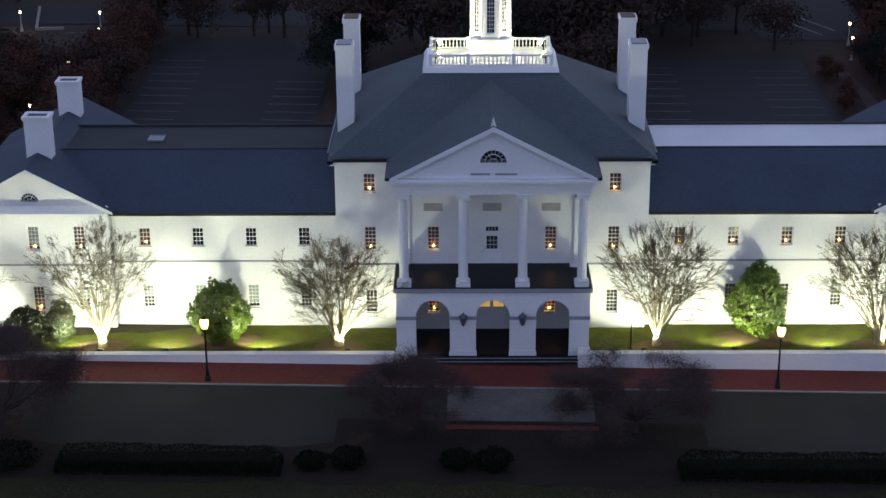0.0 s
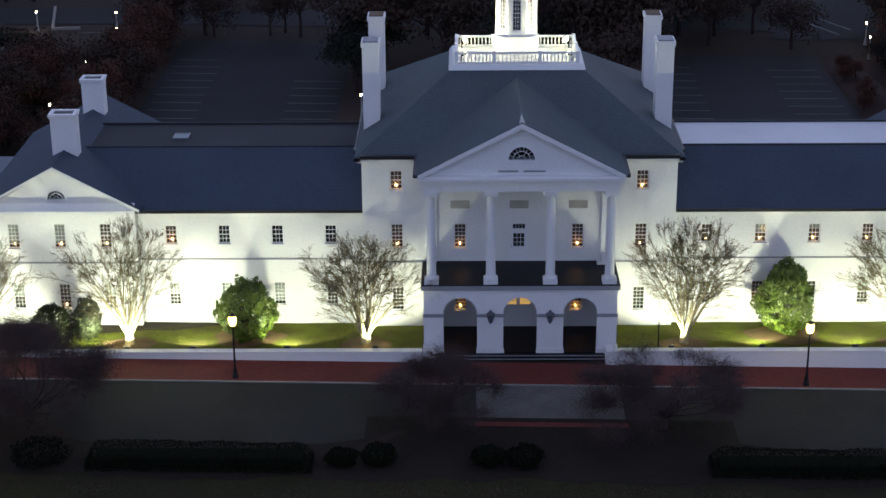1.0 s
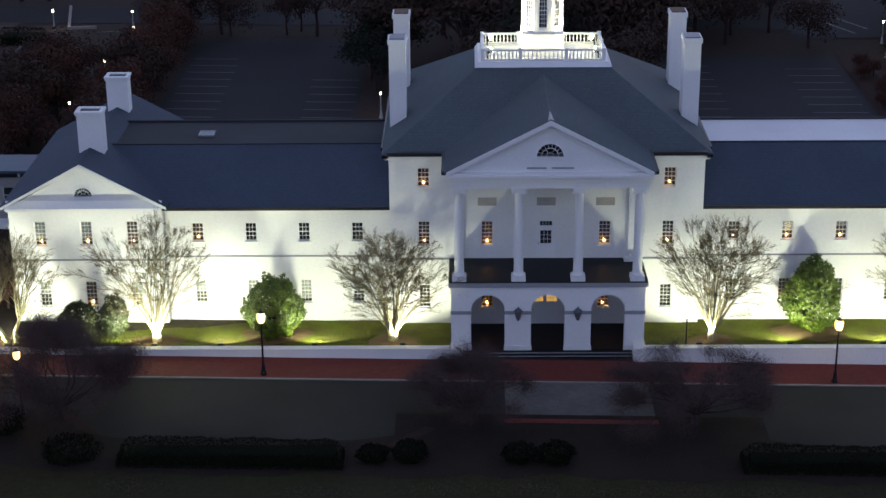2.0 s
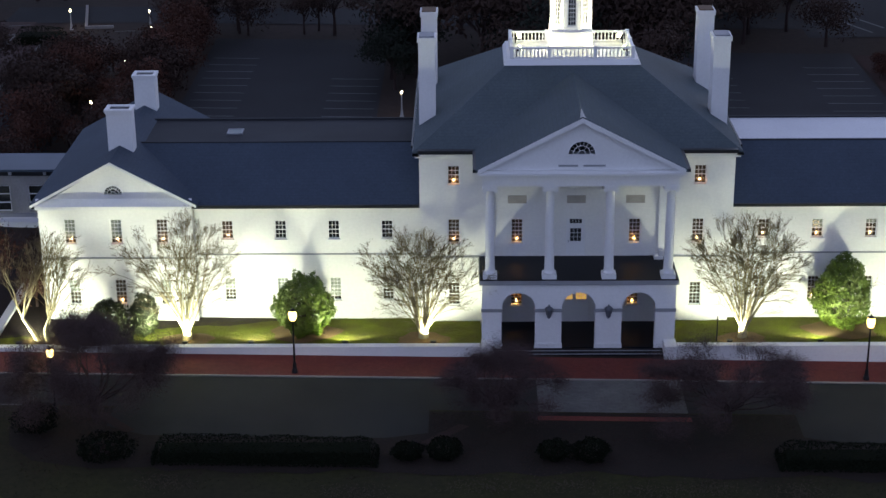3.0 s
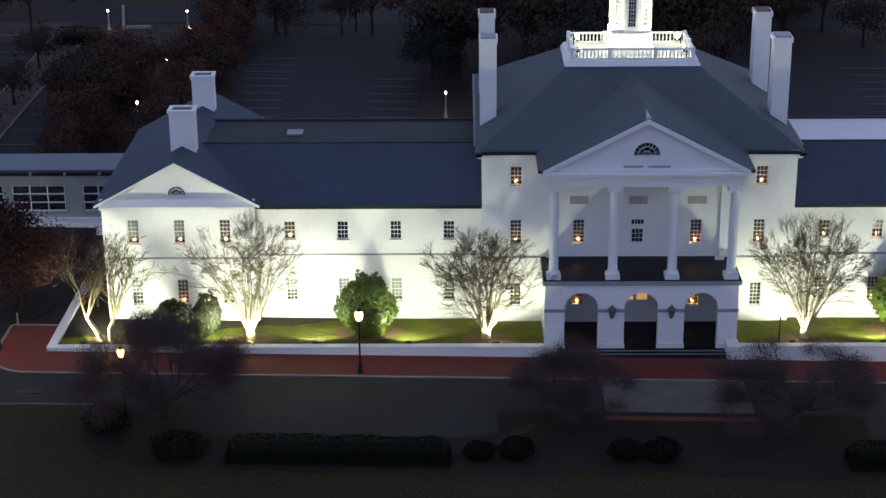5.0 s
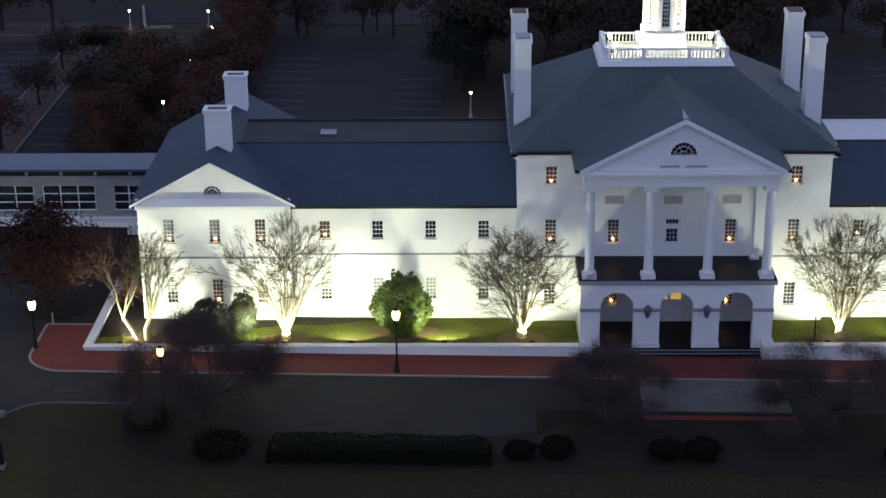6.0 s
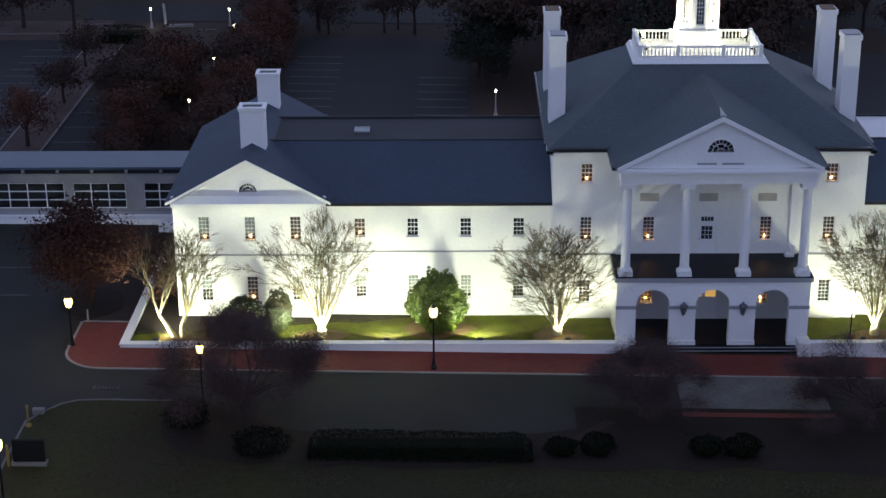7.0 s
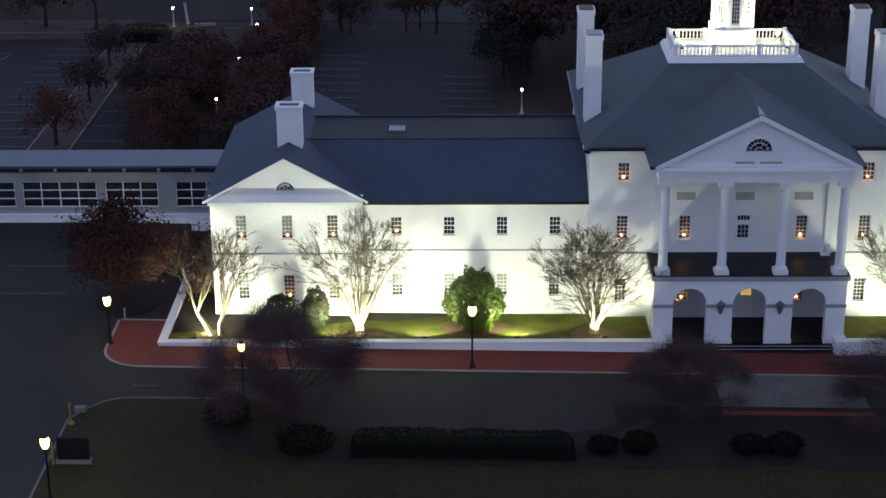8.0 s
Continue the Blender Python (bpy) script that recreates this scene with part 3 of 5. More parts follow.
# ---- pavilions at the ends ----
PAV = 30.45
for side in (-1, 1):
    cx = side * PAV
    pav = section("pavilion_building", (cx, 7.5, 0), "white gabled end pavilion with a fan window and slate roof")
    xs = (-3.08, 0.0, 3.05)
    PU, PL = (5.66, 7.38), (1.28, 3.08)
    holes = [opening(cx + x, *z, 0.78) for x in xs for z in (PU, PL)]
    bm = bmesh.new()
    holed_wall(bm, cx - 5.1, cx + 5.1, -0.8, 8.3, -0.6, 0.4, holes)
    sub("front_wall", bm, WHITE, pav)
    bm = bmesh.new()
    box(bm, cx - 5.1, cx - 4.7, -0.2, 15.6, -0.8, 8.3)
    box(bm, cx + 4.7, cx + 5.1, -0.2, 15.6, -0.8, 8.3)
    box(bm, cx - 5.1, cx + 5.1, 15.6, 16.0, -0.8, 8.3)
    sub("side_wall", bm, WHITE, pav)
    bm = bmesh.new()
    box(bm, cx - 5.15, cx + 5.15, -0.66, -0.602, 4.60, 4.70)
    sub("string_course", bm, GREYTRIM, pav)
    bm = bmesh.new()
    gable(bm, cx, 5.1, 8.3, 2.95, -0.6, -0.3, (9.13, 0.60))
    bmesh.ops.remove_doubles(bm, verts=bm.verts, dist=1e-4)
    sub("gable_wall", bm, WHITE, pav)
    bm = bmesh.new()
    gable(bm, cx, 5.1, 8.3, 2.9, 15.7, 16.0)
    sub("rear_gable", bm, WHITE, pav)
    fanlight(pav, cx, 9.13, -0.6, 0.60)
    bm = bmesh.new()
    prof = [(-1.08, 8.22), (-1.08, 8.44), (-0.603, 8.84), (-0.603, 8.10)]
    a = [bm.verts.new((cx - 5.15, y, z)) for y, z in prof]
    b = [bm.verts.new((cx + 5.15, y, z)) for y, z in prof]
    bm.faces.new(a[::-1])
    bm.faces.new(b)
    for i in range(4):
        j = (i + 1) % 4
        bm.faces.new((a[i], a[j], b[j], b[i]))
    sub("cornice", bm, STUCCO, pav, "sloping white pent cornice under the gable")
    bm = bmesh.new()
    rakes(bm, cx, 5.48, 8.50, 2.97, -1.05, -0.62, 0.18)
    sub("raking_cornice", bm, TRIM, pav)
    for s in (-1, 1):
        bm = bmesh.new()
        ring = [(cx, -1.0, 11.50), (cx, 16.3, 11.50), (cx + s * 5.55, 16.3, 8.50), (cx + s * 5.55, -1.0, 8.50)]
        solid(bm, ring if s > 0 else ring[::-1], (0, 0, -0.2))
        sub("roof_slope", bm, SLATE_SIDE, pav)
    subbox("floor_slab", DARKFLOOR, pav, cx - 4.7, cx + 4.7, -0.2, 15.6, 4.3, 4.6)
    for k, x in enumerate(xs):
        glow = {(-1, 0): 1.6, (-1, 1): 0.5, (-1, 2): 0.8}.get((side, k), 0.0)
        window(pav, cx + x, *PU, -0.6, rows=6, candle=glow, curtain=True, shade={(-1, 0): 0.75, (-1, 1): 0.75, (1, 1): 0.66}.get((side, k), 0.0))
        window(pav, cx + x, *PL, -0.6, rows=6, candle=1.3 if (side, k) == (-1, 1) else 0.0, curtain=True, shade={(-1, 0): 0.5, (-1, 2): 0.5, (1, 0): 0.5}.get((side, k), 0.0))
    for y0, top, hw in ((2.6, 13.98, 0.93), (12.2, 13.74, 0.86)):
        x0 = cx + 0.08
        ch = thing("chimney", (x0, y0, 11), "white painted chimney with a moulded cap on the ridge", "chimney", "pavilion chimneys")
        bm = bmesh.new()
        box(bm, x0 - hw * 0.9, x0 + hw * 0.9, y0, y0 + 1.15, 9.8, top - 0.28)
        sub("shaft", bm, STUCCO, ch)
        bm = bmesh.new()
        box(bm, x0 - hw * 0.96, x0 + hw * 0.96, y0 - 0.06, y0 + 1.21, top - 0.3, top - 0.16)
        for q in ((x0 - hw, x0 + hw, y0 - 0.13, y0 + 0.16), (x0 - hw, x0 + hw, y0 + 0.99, y0 + 1.28), (x0 - hw, x0 - hw * 0.72, y0 + 0.16, y0 + 0.99), (x0 + hw * 0.72, x0 + hw, y0 + 0.16, y0 + 0.99)):
            box(bm, *q, top - 0.16, top)
        sub("cap", bm, STUCCO, ch)
        subbox("flue", GUTTER, ch, x0 - hw * 0.72, x0 + hw * 0.72, y0 + 0.16, y0 + 0.99, top - 0.14, top - 0.08)

# ---- central block ----
main = section("central_block", (0, 8.7, 0), "white three-storey central block with a hipped slate roof")
YM = -0.6
M3, M2, M1 = (9.70, 11.0), (5.6, 7.3), (1.12, 2.78)
holes = [opening(s * 8.05, *z, 0.80) for s in (-1, 1) for z in (M3, M2, M1)]
holes += [opening(s * 3.88, *z, 0.80) for s in (-1, 1) for z in (M2, M1)]
DOOR_UP, DOOR_LOW = (-0.62, 0.62, 4.72, 7.35), (-0.95, 0.95, -0.05, 2.35)
bm = bmesh.new()
holed_wall(bm, -10.3, 10.3, -1.0, 11.95, YM, 0.4, holes + [DOOR_UP, DOOR_LOW])
sub("front_wall", bm, WHITE, main)
bm = bmesh.new()
box(bm, -10.3, -9.9, -0.2, 17.7, -1, 11.95)
box(bm, 9.9, 10.3, -0.2, 17.7, -1, 11.95)
box(bm, -10.3, 10.3, 17.7, 18.1, -1, 11.95)
sub("side_wall", bm, WHITE, main)
for a, b in ((-10.35, -6.3), (6.3, 10.35)):
    subbox("string_course", GREYTRIM, main, a, b, YM - 0.06, YM - 0.002, 4.60, 4.71)
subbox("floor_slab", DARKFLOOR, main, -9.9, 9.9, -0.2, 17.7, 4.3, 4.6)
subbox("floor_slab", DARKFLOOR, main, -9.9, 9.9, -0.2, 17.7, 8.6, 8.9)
for s in (-1, 1):
    bm = bmesh.new()
    a, b = sorted((s * 10.72, s * 6.55))
    box(bm, a, b, YM - 0.42, YM - 0.003, 11.78, 11.98)
    a, b = sorted((s * 10.57, s * 6.55))
    box(bm, a, b, YM - 0.25, YM - 0.004, 11.62, 11.78)
    a, b = sorted((s * 10.3, s * 10.72))
    box(bm, a, b, YM - 0.42, 18.5, 11.78, 11.98)
    sub("cornice", bm, TRIM, main)
for a, b in ((-10.78, -6.75), (6.75, 10.78)):
    subbox("gutter", GUTTER, main, max(a, -10.35), min(b, 10.35), YM - 0.62, YM - 0.2, 11.985, 12.22)
for s in (-1, 1):
    a, b = sorted((s * 10.725, s * 10.84))
    subbox("gutter", GUTTER, main, a, b, 0.4, 18.5, 11.90, 12.08)
# hipped roof
E_, T_ = (10.70, YM - 0.40, 18.45, 12.06), (4.45, 6.15, 11.35, 16.0)
corners = lambda x, y0, y1, z: [(-x, y0, z), (x, y0, z), (x, y1, z), (-x, y1, z)]  # noqa: E731
lowr, topr = corners(*E_), corners(*T_)
for k in range(4):
    j = (k + 1) % 4
    bm = bmesh.new()
    solid(bm, [lowr[k], lowr[j], topr[j], topr[k]], (0, 0, -0.2))
    sub("roof_slope", bm, SLATE_MAIN if k % 2 == 0 else SLATE_MAIN_SIDE, main)
for s in (-1, 1):
    for z, n, c in ((M3, 4, 1.6 if s < 0 else 1.0), (M2, 6, 1.2 if s < 0 else 0.8), (M1, 6, 0.0)):
        window(main, s * 8.05, *z, YM, 0.80, rows=n, candle=c, curtain=True)
    window(main, s * 3.88, *M2, YM, 0.80, rows=6, candle=1.0 if s < 0 else 1.4)
    window(main, s * 3.88, *M1, YM, 0.80, rows=6, candle=1.3)
for x in (-3.88, 0, 3.88):
    subbox("recessed_panel", PANEL, main, x - 0.62, x + 0.62, YM - 0.02, YM - 0.002, 8.40, 8.95, label="faded tan wall panel")


def glazed_door(parent, x0, x1, z0, z1, y, lights, top_lights, lit=False):
    y -= 0.11
    d = subbox("door", TRIM, parent, x0 + 0.003, x1 - 0.003, y + 0.16, y + 0.21, z0, z1)
    for q in lights + top_lights:
        bm = bmesh.new()
        box(bm, q[0], q[1], y + 0.145, y + 0.158, q[2], q[3])
        p = part("pane", bm, LITPANE if lit and q in top_lights else GUTTER, d)
        nx = max(2, round((q[1] - q[0]) / 0.22))
        nz = max(1, round((q[3] - q[2]) / 0.28))
        bm = bmesh.new()
        for k in range(1, nx):
            x = q[0] + (q[1] - q[0]) * k / nx
            box(bm, x - 0.014, x + 0.014, y + 0.13, y + 0.144, q[2], q[3])
        for k in range(1, nz):
            z = q[2] + (q[3] - q[2]) * k / nz
            box(bm, q[0], q[1], y + 0.129, y + 0.143, z - 0.014, z + 0.014)
        part("glazing_bar", bm, TRIM, d)
    bm = bmesh.new()
    box(bm, x0 + 0.12, x0 + 0.16, y + 0.08, y + 0.16, z0 + 0.95, z0 + 1.05)
    part("handle", bm, LEADGREY, d)
    return d


glazed_door(main, *DOOR_UP, YM, [(-0.36, 0.36, 5.72, 6.62)], [(-0.40, 0.40, 6.98, 7.28)])
glazed_door(main, *DOOR_LOW, YM, [], [(-0.80, -0.12, 1.55, 2.05), (0.12, 0.80, 1.55, 2.05)], True)

for s in (-1, 1):
    for y0 in (4.4, 12.4):
        x0 = s * 9.83
        ch = thing("chimney", (x0, y0, 12), "tall white painted chimney rising from the roof edge", "chimney", "central block chimneys")
        bm = bmesh.new()
        top = 17.98 if y0 < 8 else 17.84
        box(bm, x0 - 0.56, x0 + 0.56, y0, y0 + 1.5, 11.9, top)
        sub("shaft", bm, STUCCO, ch)
        bm = bmesh.new()
        box(bm, x0 - 0.63, x0 + 0.63, y0 - 0.07, y0 + 1.57, top, top + 0.32)
        sub("cap", bm, STUCCO, ch)
        subbox("flue", LEADGREY if y0 < 8 else BLIND, ch, x0 - 0.5, x0 + 0.5, y0 + 0.08, y0 + 1.42, top + 0.32, top + 0.40)

# ---- portico ----
YF = -4.8
port = section("portico", (0, -3, 0), "white two-storey portico with arcade, Ionic columns and pediment")
ARCH = [(-3.88, 1.09), (0.0, 1.09), (3.88, 1.09)]
bm = bmesh.new()
edge = -6.25
for cx, r in ARCH:
    strips(bm, [edge, cx - r], lambda x: -0.9, lambda x: 4.36, YF, YF + 0.6)
    arc = [cx - r * math.cos(math.pi * k / 20) for k in range(21)]
    strips(bm, arc, lambda x, cx=cx, r=r: 2.68 + math.sqrt(max(0.0, r * r - (x - cx) ** 2)), lambda x: 4.36, YF, YF + 0.6)
    edge = cx + r
strips(bm, [edge, 6.25], lambda x: -0.9, lambda x: 4.36, YF, YF + 0.6)
box(bm, -6.25, -5.75, YF + 0.6, YM, -0.9, 4.36)
box(bm, 5.75, 6.25, YF + 0.6, YM, -0.9, 4.36)
bmesh.ops.remove_doubles(bm, verts=bm.verts, dist=1e-4)
sub("arcade_wall", bm, STUCCO, port)
for a, b in ((-6.25, -4.97), (-2.79, -1.09), (1.09, 2.79), (4.97, 6.25)):
    subbox("impost_band", GREYTRIM, port, a - 0.04, b + 0.04, YF - 0.07, YF - 0.002, 2.44, 2.66)
    subbox("pier_base", STUCCO, port, a - 0.05, b + 0.05, YF - 0.09, YF - 0.003, -0.9, 0.22)
subbox("balcony_slab", GREYTRIM, port, -6.42, 6.42, YF - 0.18, YM - 0.003, 4.36, 4.64)
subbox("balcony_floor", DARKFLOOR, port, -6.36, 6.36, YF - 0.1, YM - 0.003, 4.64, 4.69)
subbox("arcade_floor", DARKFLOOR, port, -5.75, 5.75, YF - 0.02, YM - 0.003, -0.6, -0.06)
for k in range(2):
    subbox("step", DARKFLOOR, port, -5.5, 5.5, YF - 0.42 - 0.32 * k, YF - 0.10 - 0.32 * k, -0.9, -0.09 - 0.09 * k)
    subbox("nosing", GREYTRIM, port, -5.5, 5.5, YF - 0.46 - 0.32 * k, YF - 0.421 - 0.32 * k, -0.15 - 0.09 * k, -0.095 - 0.09 * k)
for s in (-1, 1):
    a, b = sorted((s * 5.5, s * 6.3))
    subbox("cheek_block", STUCCO, port, a, b, -6.15, YF - 0.1, -0.9, 0.55)
COLX = (-5.72, -1.91, 1.91, 5.72)


def column(cx, cy):
    bm = bmesh.new()
    prof = [(0.42, 0.30), (0.44, 0.36), (0.40, 0.44), (0.33, 0.50), (0.31, 0.62)]
    prof += [(0.305 - 0.045 * (k / 8) ** 1.6, 0.62 + 5.26 * k / 8) for k in range(1, 9)]
    prof += [(0.29, 5.92), (0.29, 6.0)]
    turned(bm, prof, cx, cy, 4.69, 24)
    c = sub("column", bm, STUCCO, port, "white Ionic column", True)
    bm = bmesh.new()
    box(bm, cx - 0.46, cx + 0.46, cy - 0.40, cy + 0.46, 4.69, 4.99)
    part("plinth", bm, STUCCO, c)
    bm = bmesh.new()
    for s in (-1, 1):
        tube(bm, (cx + s * 0.33, cy - 0.34, 10.71), (cx + s * 0.33, cy + 0.34, 10.71), 0.16, 0.16, 14)
        tube(bm, (cx + s * 0.33, cy - 0.36, 10.71), (cx + s * 0.33, cy - 0.33, 10.71), 0.07, 0.07, 10)
    box(bm, cx - 0.33, cx + 0.33, cy - 0.32, cy + 0.32, 10.68, 10.88)
    box(bm, cx - 0.47, cx + 0.47, cy - 0.42, cy + 0.42, 10.88, 11.01)
    part("capital", bm, STUCCO, c)


for x in COLX:
    column(x, YF + 0.42)
for s in (-1, 1):
    subbox("pilaster", STUCCO, port, s * 5.72 - 0.3, s * 5.72 + 0.3, YM - 0.18, YM - 0.003, 4.69, 11.01)
bm = bmesh.new()
box(bm, 5.15, 5.75, YM - 0.75, YM - 0.19, 4.695, 4.90)
box(bm, 5.45, 5.75, YM - 0.70, YM - 0.24, 4.90, 5.30)
for dx in (0.05, 0.42, 0.62):
    box(bm, 5.08 + dx, 5.12 + dx, YM - 0.72, YM - 0.68, 4.90, 5.75 - 0.5 * (0.62 - dx))
sub("balcony_steps", bm, STUCCO, port, "small white steps at the balcony end")
bm = bmesh.new()
box(bm, -6.2, 6.2, YF + 0.02, YF + 0.85, 11.01, 11.42)
box(bm, -6.25, 6.25, YF - 0.06, YF + 0.85, 11.422, 11.84)
for s in (-1, 1):
    a, b = sorted((s * 5.3, s * 6.2))
    box(bm, a, b, YF + 0.852, YM - 0.003, 11.01, 11.84)
sub("entablature", bm, STUCCO, port)
subbox("portico_ceiling", STUCCO, port, -5.3, 5.3, YF + 0.85, YM - 0.003, 11.2, 11.3)
bm = bmesh.new()
box(bm, -6.48, 6.48, YF - 0.42, YM - 0.43, 11.84, 12.0)
box(bm, -6.38, 6.38, YF - 0.3, YM - 0.43, 12.001, 12.12)
sub("cornice", bm, TRIM, port)
bm = bmesh.new()
gable(bm, 0, 6.1, 12.12, 3.15, YF + 0.02, YF + 0.35, (13.12, 0.83))
bmesh.ops.remove_doubles(bm, verts=bm.verts, dist=1e-4)
sub("tympanum", bm, STUCCO, port)
fanlight(port, 0, 13.12, YF + 0.02, 0.83)
bm = bmesh.new()
for x0, x1 in ((-1.45, -0.22), (0.12, 1.5)):
    box(bm, x0, x1, YF - 0.06, YF + 0.018, 12.32, 12.42)
sub("sign_bar", bm, GREYTRIM, port, "two thin grey bars on the pediment")
bm = bmesh.new()
rakes(bm, 0, 6.5, 12.22, 3.36, YF - 0.42, YF + 0.015, 0.30)
sub("raking_cornice", bm, TRIM, port)
for s in (-1, 1):
    bm = bmesh.new()
    ring = [(0, YF - 0.38, 15.62), (0, 5.5, 15.62), (s * 6.62, 5.5, 12.20), (s * 6.62, YF - 0.38, 12.20)]
    solid(bm, ring if s > 0 else ring[::-1], (0, 0, -0.18))
    sub("roof_slope", bm, SLATE_MAIN_SIDE, port)
    a, b = sorted((s * 6.5, s * 6.82))
    subbox("gutter", GUTTER, port, a, b, YF - 0.2, YM - 0.62, 11.985, 12.2)

# Short tapering ridge metal, shaped and coloured like the glint along it.
bm = bmesh.new()
for w in (-1, 1):
    ring = [(0, YF - 0.40, 15.68), (0, YF + 1.3, 15.68), (w * 0.03, YF + 1.3, 15.665), (w * 0.19, YF - 0.40, 15.585)]
    solid(bm, ring if w > 0 else ring[::-1], (0, 0, -0.03))
sub("ridge_cap", bm, RIDGE, port, "metal ridge flashing over the gable point, pale and tapered as a glint")

for x in (-1.92, 1.92):
    t = thing("wall_lantern", (x, YF - 0.1, 2.56), "grey metal wall lantern on the arcade pier", "lantern", "arcade lanterns")
    bm = bmesh.new()
    turned(bm, [(0.05, -0.45), (0.12, -0.36), (0.2, -0.1), (0.24, 0.16), (0.26, 0.2)], x, YF - 0.32, 2.56, 6)
    sub("body", bm, DARKLEAD, t)
    bm = bmesh.new()
    turned(bm, [(0.3, 0.2), (0.24, 0.3), (0.08, 0.42), (0.03, 0.52)], x, YF - 0.32, 2.56, 6)
    sub("hood", bm, DARKLEAD, t)
    subbox("bracket", BLACK, t, x - 0.04, x + 0.04, YF - 0.3, YF - 0.072, 2.66, 2.76)

# ---- roof deck with balustrade and cupola ----
deck = thing("roof_balustrade", (0, 8.75, 16), "white balustrade round the flat roof deck", "balustrade")
X1, Y0, Y1 = 4.1, 6.45, 11.05
bm = bmesh.new()
solid(bm, [(-4.42, 6.12, 16.32), (4.42, 6.12, 16.32), (4.42, 11.38, 16.32), (-4.42, 11.38, 16.32)], (0, 0, -0.35))
for v in bm.verts:
    if v.co.z < 16.2:
        v.co.x *= 1.05
        v.co.y = 8.75 + (v.co.y - 8.75) * 1.07
sub("deck_base", bm, TRIM, deck)

bm = bmesh.new()
box(bm, -3.95, 3.95, 6.6, 10.9, 16.321, 16.335)
sub("deck_floor", bm, MEMBRANE_PALE, deck, "pale grey roof deck floor")


def baluster_mesh():
    bm = bmesh.new()
    turned(bm, [(0.055, 0), (0.055, 0.05), (0.035, 0.08), (0.062, 0.2), (0.06, 0.28), (0.032, 0.42), (0.05, 0.5), (0.05, 0.54)], 0, 0, 0, 8)
    return mesh_of("baluster", bm, TRIM, True)


def run(ax, ay, bx, by, count):
    bm = bmesh.new()
    lx, ly = (0.0, 0.075) if ay == by else (0.075, 0.0)
    for z0, z1, k in ((16.34, 16.44, 1.0), (16.99, 17.11, 1.25)):
        box(bm, min(ax, bx) - lx * k, max(ax, bx) + lx * k, min(ay, by) - ly * k, max(ay, by) + ly * k, z0, z1)
    sub("rail", bm, TRIM, deck)
    for i in range(count):
        f = (i + 0.5) / count
        p = new("baluster", shared("baluster", baluster_mesh))
        p.parent = deck
        p.location = Vector((ax + (bx - ax) * f, ay + (by - ay) * f, 16.445)) - deck.location


posts = [(x, y) for y in (Y0, Y1) for x in (-X1, -1.55, 1.55, X1)] + [(s * X1, 8.75) for s in (-1, 1)]
for x, y in posts:
    subbox("newel", TRIM, deck, x - 0.13, x + 0.13, y - 0.13, y + 0.13, 16.32, 17.18)
for y in (Y0, Y1):
    for a, b, n in ((-X1 + 0.13, -1.68, 9), (-1.42, 1.42, 10), (1.68, X1 - 0.13, 9)):
        run(a, y, b, y, n)
for x in (-X1, X1):
    for a, b in ((Y0 + 0.13, 8.62), (8.88, Y1 - 0.13)):
        run(x, a, x, b, 8)

cup = thing("cupola", (0, 8.75, 16.3), "brightly floodlit white octagonal cupola with paned windows", "cupola")
subbox("pedestal", TRIM, cup, -1.42, 1.42, 7.33, 10.17, 16.32, 17.9)
bm = bmesh.new()
turned(bm, [(1.49, 0), (1.49, 0.1), (1.46, 0.16)], 0, 8.75, 17.9, 8)
bmesh.ops.rotate(bm, cent=(0, 8.75, 0), matrix=Matrix.Rotation(radians(22.5), 3, "Z"), verts=bm.verts)
sub("drum_base", bm, TRIM, cup)
AP = 1.35
fw = AP * math.tan(radians(22.5))
for k in range(8):
    turn = Matrix.Translation((0, 8.75, 0)) @ Matrix.Rotation(radians(45 * k), 4, "Z")
    bm = bmesh.new()
    holed_wall(bm, -fw, fw, 18.06, 23.0, -AP, 0.15, [(-0.30, 0.30, 18.3, 20.75)])
    bmesh.ops.transform(bm, matrix=turn, verts=bm.verts)
    sub("drum_wall", bm, TRIM, cup)
    bm = bmesh.new()
    box(bm, -fw * 0.98, -fw * 0.78, -AP - 0.05, -AP - 0.002, 18.06, 23.0)
    box(bm, fw * 0.78, fw * 0.98, -AP - 0.05, -AP - 0.002, 18.06, 23.0)
    bmesh.ops.transform(bm, matrix=turn, verts=bm.verts)
    sub("corner_pilaster", bm, TRIM, cup)
    w = new("window", shared(("sash", 0.60, 2.45), lambda: sash(0.60, 2.45)))
    glazing(w, 0.60, 2.45, 3, 8)
    w.parent = cup
    w.matrix_local = Matrix.Translation(-cup.location) @ turn @ pose(-0.30, -AP + 0.03, 18.3)
    bm = bmesh.new()
    box(bm, 0.04, 0.56, 0.062, 0.068, 0.04, 2.41)
    part("pane", bm, GLASS, w).visible_shadow = False
# Added near-black block; stands for the unlit inside behind the panes.
subbox("dark_inner_filler", GUTTER, cup, -0.7, 0.7, 8.05, 9.45, 17.9, 23.0)
bm = bmesh.new()
turned(bm, [(1.8, 0), (1.85, 0.2), (1.5, 0.5), (0.8, 1.3), (0.1, 1.9)], 0, 8.75, 23.0, 8)
sub("cap_roof", bm, SLATE, cup)

gw = thing("garden_wall", (-37.4, 13.5, 0.3), "dark brick garden wall with a broad cream coping", "wall")
subbox("wall", DARKBRICK, gw, -39.2, -35.56, 13.5, 13.8, -0.4, 1.05)
subbox("coping", STUCCO, gw, -39.25, -35.56, 13.42, 13.88, 1.05, 1.7)

